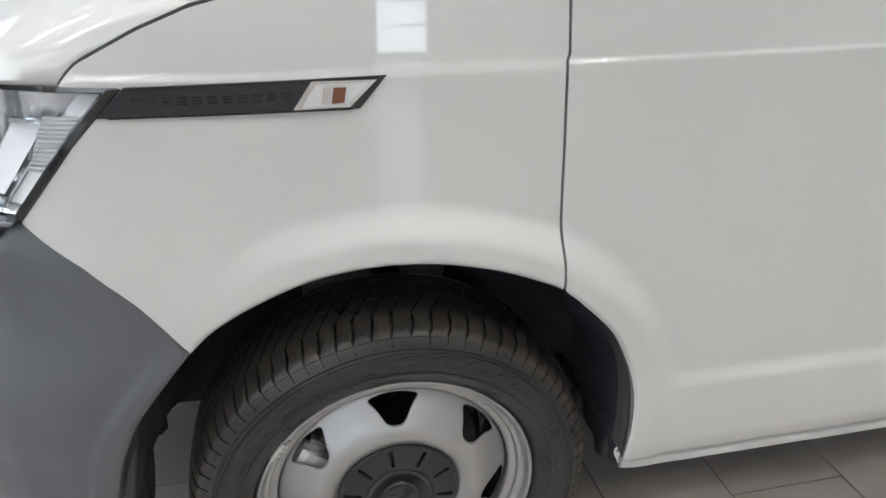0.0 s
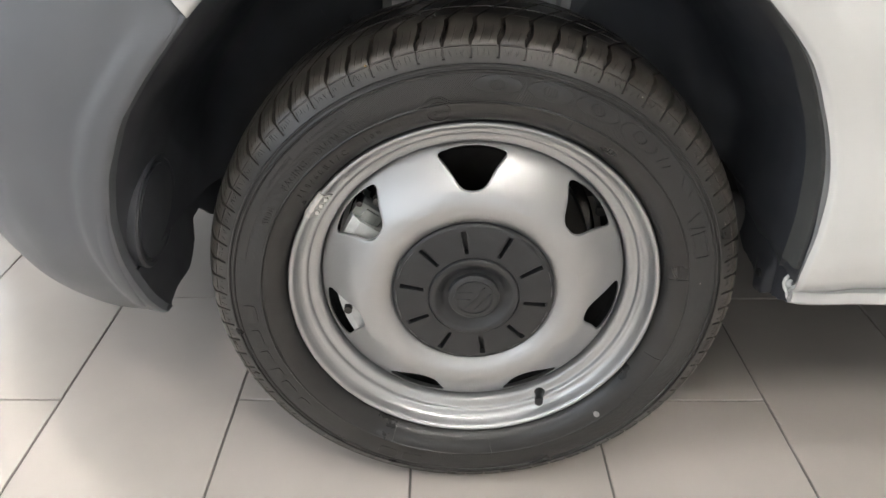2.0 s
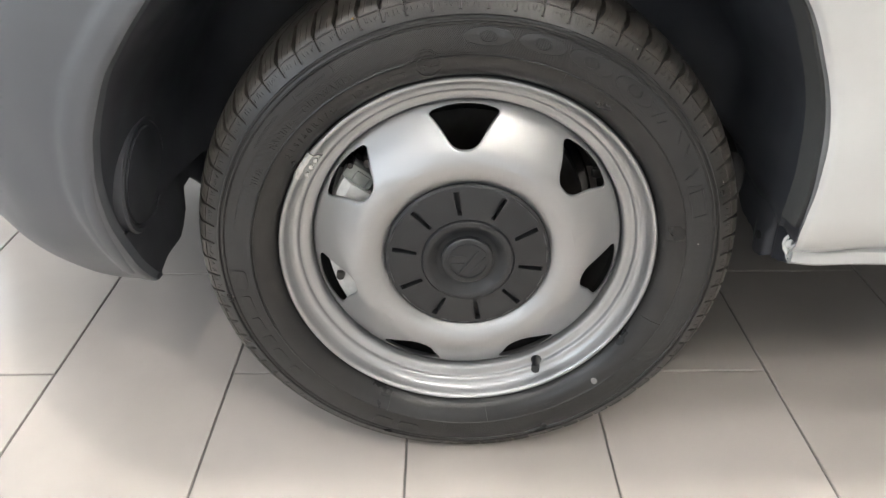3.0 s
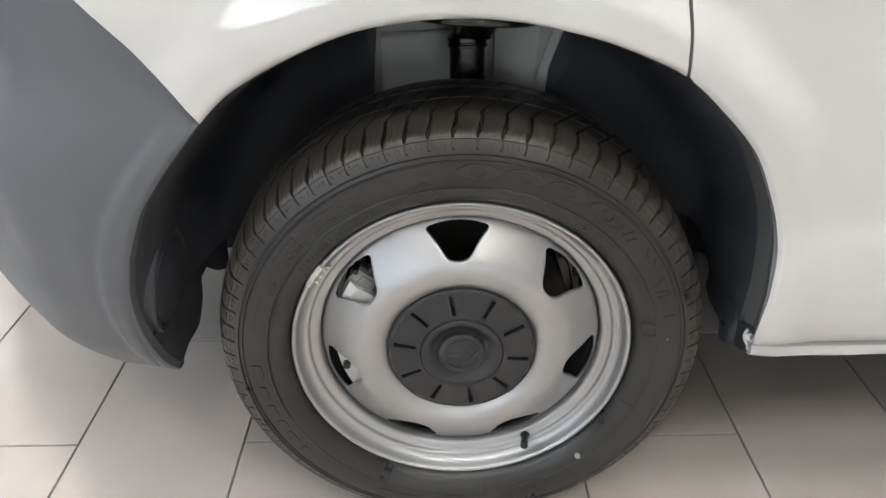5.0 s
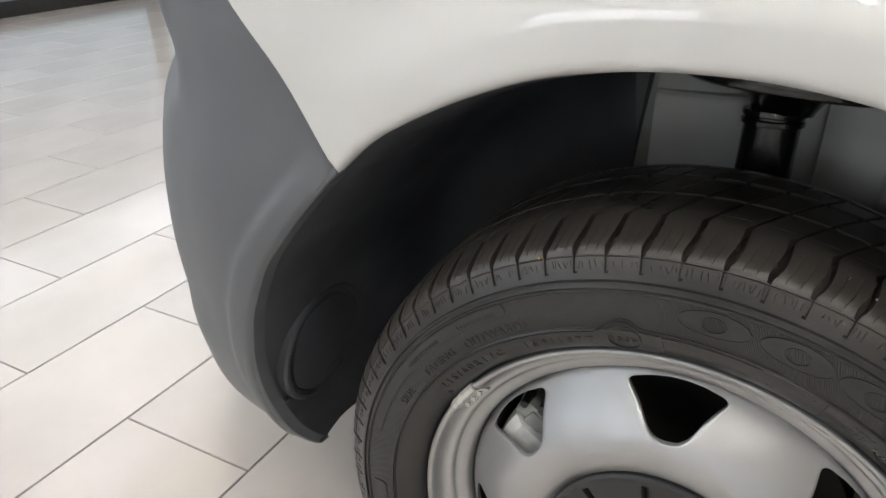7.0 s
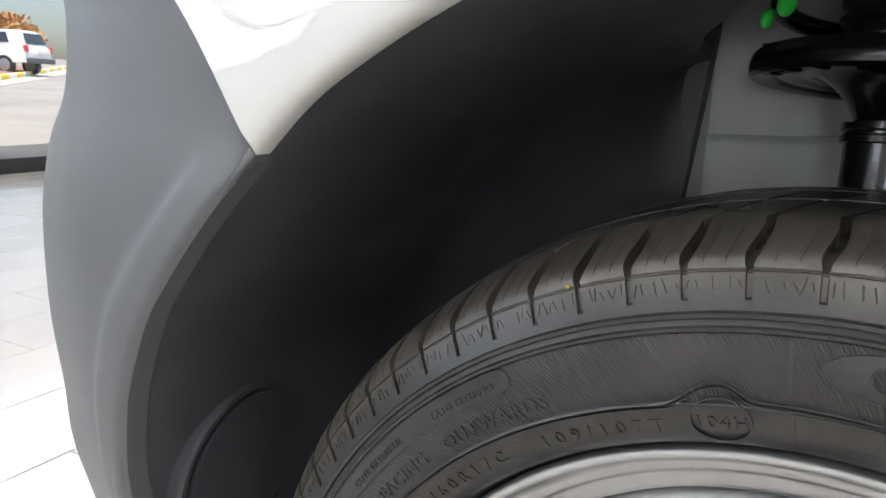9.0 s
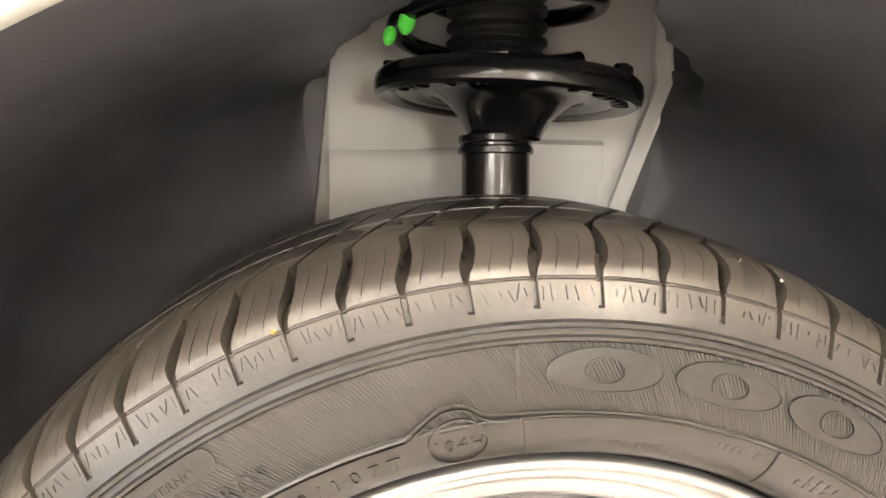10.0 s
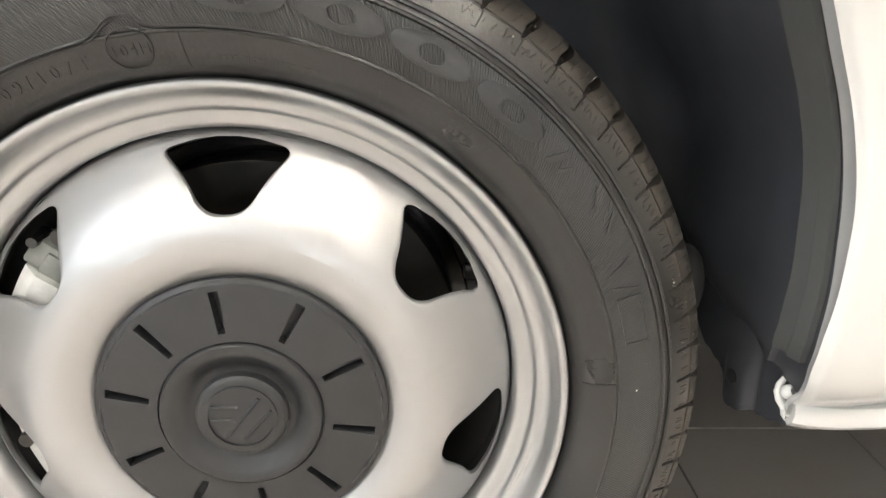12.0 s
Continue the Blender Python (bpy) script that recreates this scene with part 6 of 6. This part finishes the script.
def palm(az, d, h, seed):
    r = random.Random(seed)
    t = thing("palm_tree", "tall thin palm tree by the far road", "palm tree")
    p = at_view(az, d)
    bm = bmesh.new()
    tube(bm, [p + Vector((0.1 * math.sin(k), 0, h * k / 8)) for k in range(9)], [0.22 - 0.012 * k for k in range(9)], 10)
    part("trunk", bm, TRUNK, t)
    bm = bmesh.new()
    top = p + Vector((0, 0, h))
    for k in range(26):
        a, up = k * 2.4, r.uniform(-0.1, 0.9)
        out = Vector((math.cos(a), math.sin(a), 0))
        prev = top
        for j in range(1, 9):
            q = top + out * 1.7 * j / 8 + Vector((0, 0, up * j / 8 * 1.6 - 1.5 * (j / 8) ** 2))
            s = out.cross(Vector((0, 0, 1))) * 0.16 * (1 - j / 10)
            dn = Vector((0, 0, -0.1))
            bm.faces.new([bm.verts.new(prev), bm.verts.new(q), bm.verts.new(q + s + dn)])
            bm.faces.new([bm.verts.new(prev), bm.verts.new(q), bm.verts.new(q - s + dn)])
            prev = q
    part("fronds", bm, LEAF, t, smooth=False)


palm(28.0, 70, 5.2, 3)
# sign on a dark post
sign = thing("street_sign", "pale board on a dark steel post in the earth bed", "sign")
p = at_view(24.5, 24.0)
bm = bmesh.new()
tube(bm, [p + Vector((0, 0, -0.2)), p + Vector((0, 0, 1.95))], 0.05, 12)
part("post", bm, FRAME, sign)
side_dir = Vector((math.sin(radians(24.5)), math.cos(radians(24.5)), 0))
bm = bmesh.new()
q = p + Vector((0, 0, 2.75))
M_SIGN = Matrix.Translation(q) @ Matrix.Rotation(math.atan2(side_dir.y, side_dir.x), 4, "Z")
box(bm, (-0.45, -0.03, -0.8), (0.55, 0.03, 0.8))
bmesh.ops.transform(bm, matrix=M_SIGN, verts=bm.verts)
part("board", bm, BOARD, sign)
bm = bmesh.new()
box(bm, (-0.50, -0.05, -0.87), (0.60, 0.05, -0.80))
box(bm, (0.55, -0.05, -0.80), (0.62, 0.05, 0.8))
bmesh.ops.transform(bm, matrix=M_SIGN, verts=bm.verts)
part("board_frame", bm, FRAME, sign)
# far building with a teal end panel
bld = thing("far_building", "low white building with a teal end panel across the road", "building")
pa = at_view(18.0, 75)
pb = at_view(24.6, 72)
u = (pb - pa)
u.z = 0
L = u.length
M_B = Matrix.Translation((pa.x, pa.y, pa.z)) @ Matrix.Rotation(math.atan2(u.y, u.x), 4, "Z")


def bpart(name, lo, hi, mat, parent, label=""):
    bm = bmesh.new()
    box(bm, lo, hi)
    bmesh.ops.transform(bm, matrix=M_B, verts=bm.verts)
    return part(name, bm, mat, parent, label)


bpart("wall", (0, 0, 0), (L, 6, 7.0), BOARD, bld)
bpart("roof", (-0.3, -0.5, 7.0), (L + 0.3, 6.3, 7.4), WALL, bld)
bpart("teal_panel", (L + 0.01, -0.1, 0.2), (L + 1.0, 0.4, 3.8), TEAL, bld, "teal painted end panel")
for k in range(6):
    w = bpart("window", (0.6 + 1.4 * k, -0.05, 1.0), (1.5 + 1.4 * k, 0.05, 4.6), BOARD, bld)
    bpart("pane", (0.66 + 1.4 * k, -0.07, 1.06), (1.44 + 1.4 * k, -0.052, 4.54), CAR_GLASS if k % 3 == 0 else BOARD, w)


def parked_car(name, m, paint, label):
    """A five-door estate car: x forward, z up, standing on z = 0."""
    t = thing(name, label, "car")
    W = 0.9
    prof = [(-2.25, 0.42), (-2.30, 0.75), (-2.24, 1.02), (-2.12, 1.10), (-1.95, 1.56), (-1.65, 1.64), (-0.2, 1.66), (0.25, 1.60), (1.10, 1.10), (1.95, 1.00), (2.25, 0.80), (2.30, 0.45)]
    sect = []
    for v in (-1.0, -0.97, -0.86, -0.6, 0.0, 0.6, 0.86, 0.97, 1.0):
        row = []
        for x, z in spline_table(prof, 3):
            tuck = 0.16 * smooth((z - 1.0) / 0.7)
            e = abs(v) ** 6
            row.append((x * (1 - 0.06 * e), W * v * (1 - tuck * (abs(v) > 0.5)), z - 0.05 * e * (z > 0.9)))
        sect.append(row)
    bm = bmesh.new()
    vs = add_grid(bm, sect)
    bm.faces.new(vs[0])
    bm.faces.new(vs[-1])
    add_grid(bm, [[sect[0][0], sect[-1][0]], [sect[0][-1], sect[-1][-1]]])
    bmesh.ops.transform(bm, matrix=m, verts=bm.verts)
    part("body", bm, paint, t, sharp=40)
    for sgn in (-1, 1):
        bm = bmesh.new()
        for poly in [[(-0.55, 1.12), (0.18, 1.12), (0.14, 1.52), (-0.50, 1.55)], [(0.24, 1.12), (0.90, 1.12), (0.42, 1.42), (0.22, 1.50)], [(-1.62, 1.16), (-0.61, 1.12), (-0.56, 1.55), (-1.48, 1.52)]]:
            vs = [bm.verts.new((x, sgn * (W * (1 - 0.16 * smooth((z - 1.0) / 0.7)) + 0.008), z)) for x, z in poly]
            bm.faces.new(vs)
        bmesh.ops.transform(bm, matrix=m, verts=bm.verts)
        part("side_window", bm, CAR_GLASS, t)
        bm = bmesh.new()
        box(bm, (-2.27, sgn * 0.80 - 0.08, 0.82), (-2.12, sgn * 0.80 + 0.08, 1.06), bevel=0.02)
        bmesh.ops.transform(bm, matrix=m, verts=bm.verts)
        part("tail_lamp", bm, TAIL, t)
        for x in (-1.38, 1.38):
            bm = bmesh.new()
            revolve(bm, [(0.001, -0.10), (0.22, -0.11), (0.23, -0.12), (0.30, -0.12), (0.34, -0.09), (0.34, 0.09), (0.30, 0.12), (0.23, 0.12), (0.22, 0.11), (0.001, 0.10)], 28)
            bmesh.ops.transform(bm, matrix=m @ Matrix.Translation((x, sgn * 0.82, 0.34)), verts=bm.verts)
            wh = part("wheel", bm, RUBBER, t)
            bm = bmesh.new()
            revolve(bm, [(0.001, -0.128), (0.20, -0.125), (0.22, -0.115), (0.22, 0.115), (0.2, 0.125), (0.001, 0.128)], 24)
            bmesh.ops.transform(bm, matrix=m @ Matrix.Translation((x, sgn * 0.82, 0.34)), verts=bm.verts)
            part("hub_cap", bm, SILVER, wh)
    bm = bmesh.new()
    vs = [bm.verts.new(p) for p in [(-2.125, -0.66, 1.14), (-2.125, 0.66, 1.14), (-1.985, 0.58, 1.52), (-1.985, -0.58, 1.52)]]
    bm.faces.new(vs)
    bmesh.ops.translate(bm, verts=bm.verts, vec=(-0.02, 0, 0.0))
    bmesh.ops.transform(bm, matrix=m, verts=bm.verts)
    part("rear_window", bm, CAR_GLASS, t)
    bm = bmesh.new()
    box(bm, (-2.36, -0.85, 0.40), (-2.2, 0.85, 0.60), bevel=0.04)
    bmesh.ops.transform(bm, matrix=m, verts=bm.verts)
    part("rear_bumper", bm, GREY_PLASTIC, t)
    bm = bmesh.new()
    box(bm, (-2.33, -0.26, 0.78), (-2.29, 0.26, 0.89))
    bmesh.ops.transform(bm, matrix=m, verts=bm.verts)
    part("plate", bm, BOARD, t, "blank pale plate")
    return t


pc = at_view(29.2, 33.8)
parked_car("parked_car", Matrix.Translation(pc) @ Matrix.Rotation(math.atan2(-0.45, -0.89), 4, "Z"), CAR_WHITE, "white estate car parked beyond the planting bed")

parked_car("showroom_car", Matrix.Translation((-3.9, -6.2, 0)) @ Matrix.Rotation(radians(176), 4, "Z"), CAR_WHITE, "white estate car on show across the tiled floor")

# ---------------------------------------------------------------- floor tiles
hx, hy, ch = (PX - JOINT) / 2, (PY - JOINT) / 2, 0.0012


def tile_shape(cx, cy, x0, x1, y0, y1):
    lo = [(x0, y0), (x1, y0), (x1, y1), (x0, y1)]
    v = [(x - cx, y - cy, -0.012) for x, y in lo] + [(x - cx, y - cy, -ch) for x, y in lo]
    v += [(x - cx + ch * (1 if x == x0 else -1), y - cy + ch * (1 if y == y0 else -1), 0.0) for x, y in lo]
    f = [(8, 9, 10, 11)]
    for b in (0, 4):
        for k in range(4):
            f.append((b + k, b + (k + 1) % 4, b + 4 + (k + 1) % 4, b + 4 + k))
    return v, f


whole = bpy.data.meshes.new("tile")
v, f = tile_shape(0, 0, -hx, hx, -hy, hy)
whole.from_pydata(v, [], f)
whole.materials.append(TILE)
spots = []
for i in range(-24, 30):
    x = GX + PX * (i + 0.5)
    # columns are shifted by half a tile by turns
    y_off = GY if i % 2 == 0 else GY + PY / 2
    for j in range(-16, 14):
        spots.append((x, y_off + PY * (j + 0.5)))
inside = [(x, y) for x, y in spots if x + hx > XG and x - hx < XE and y + hy > YS and y - hy < YN]
inside.sort(key=lambda p: (p[0] + 1.1) ** 2 + (p[1] - 0.5) ** 2)
for x, y in inside[:300]:
    o = new("tile", whole)
    o.parent = floor
    o.location = (x, y, 0)
verts, faces = [], []
for x, y in inside[300:]:
    v, f = tile_shape(0, 0, max(x - hx, XG), min(x + hx, XE), max(y - hy, YS), min(y + hy, YN))
    n = len(verts)
    verts += v
    faces += [[n + k for k in q] for q in f]
tagged(raw("tile_field", verts, faces, TILE, floor, smooth=False), kind="stuff")
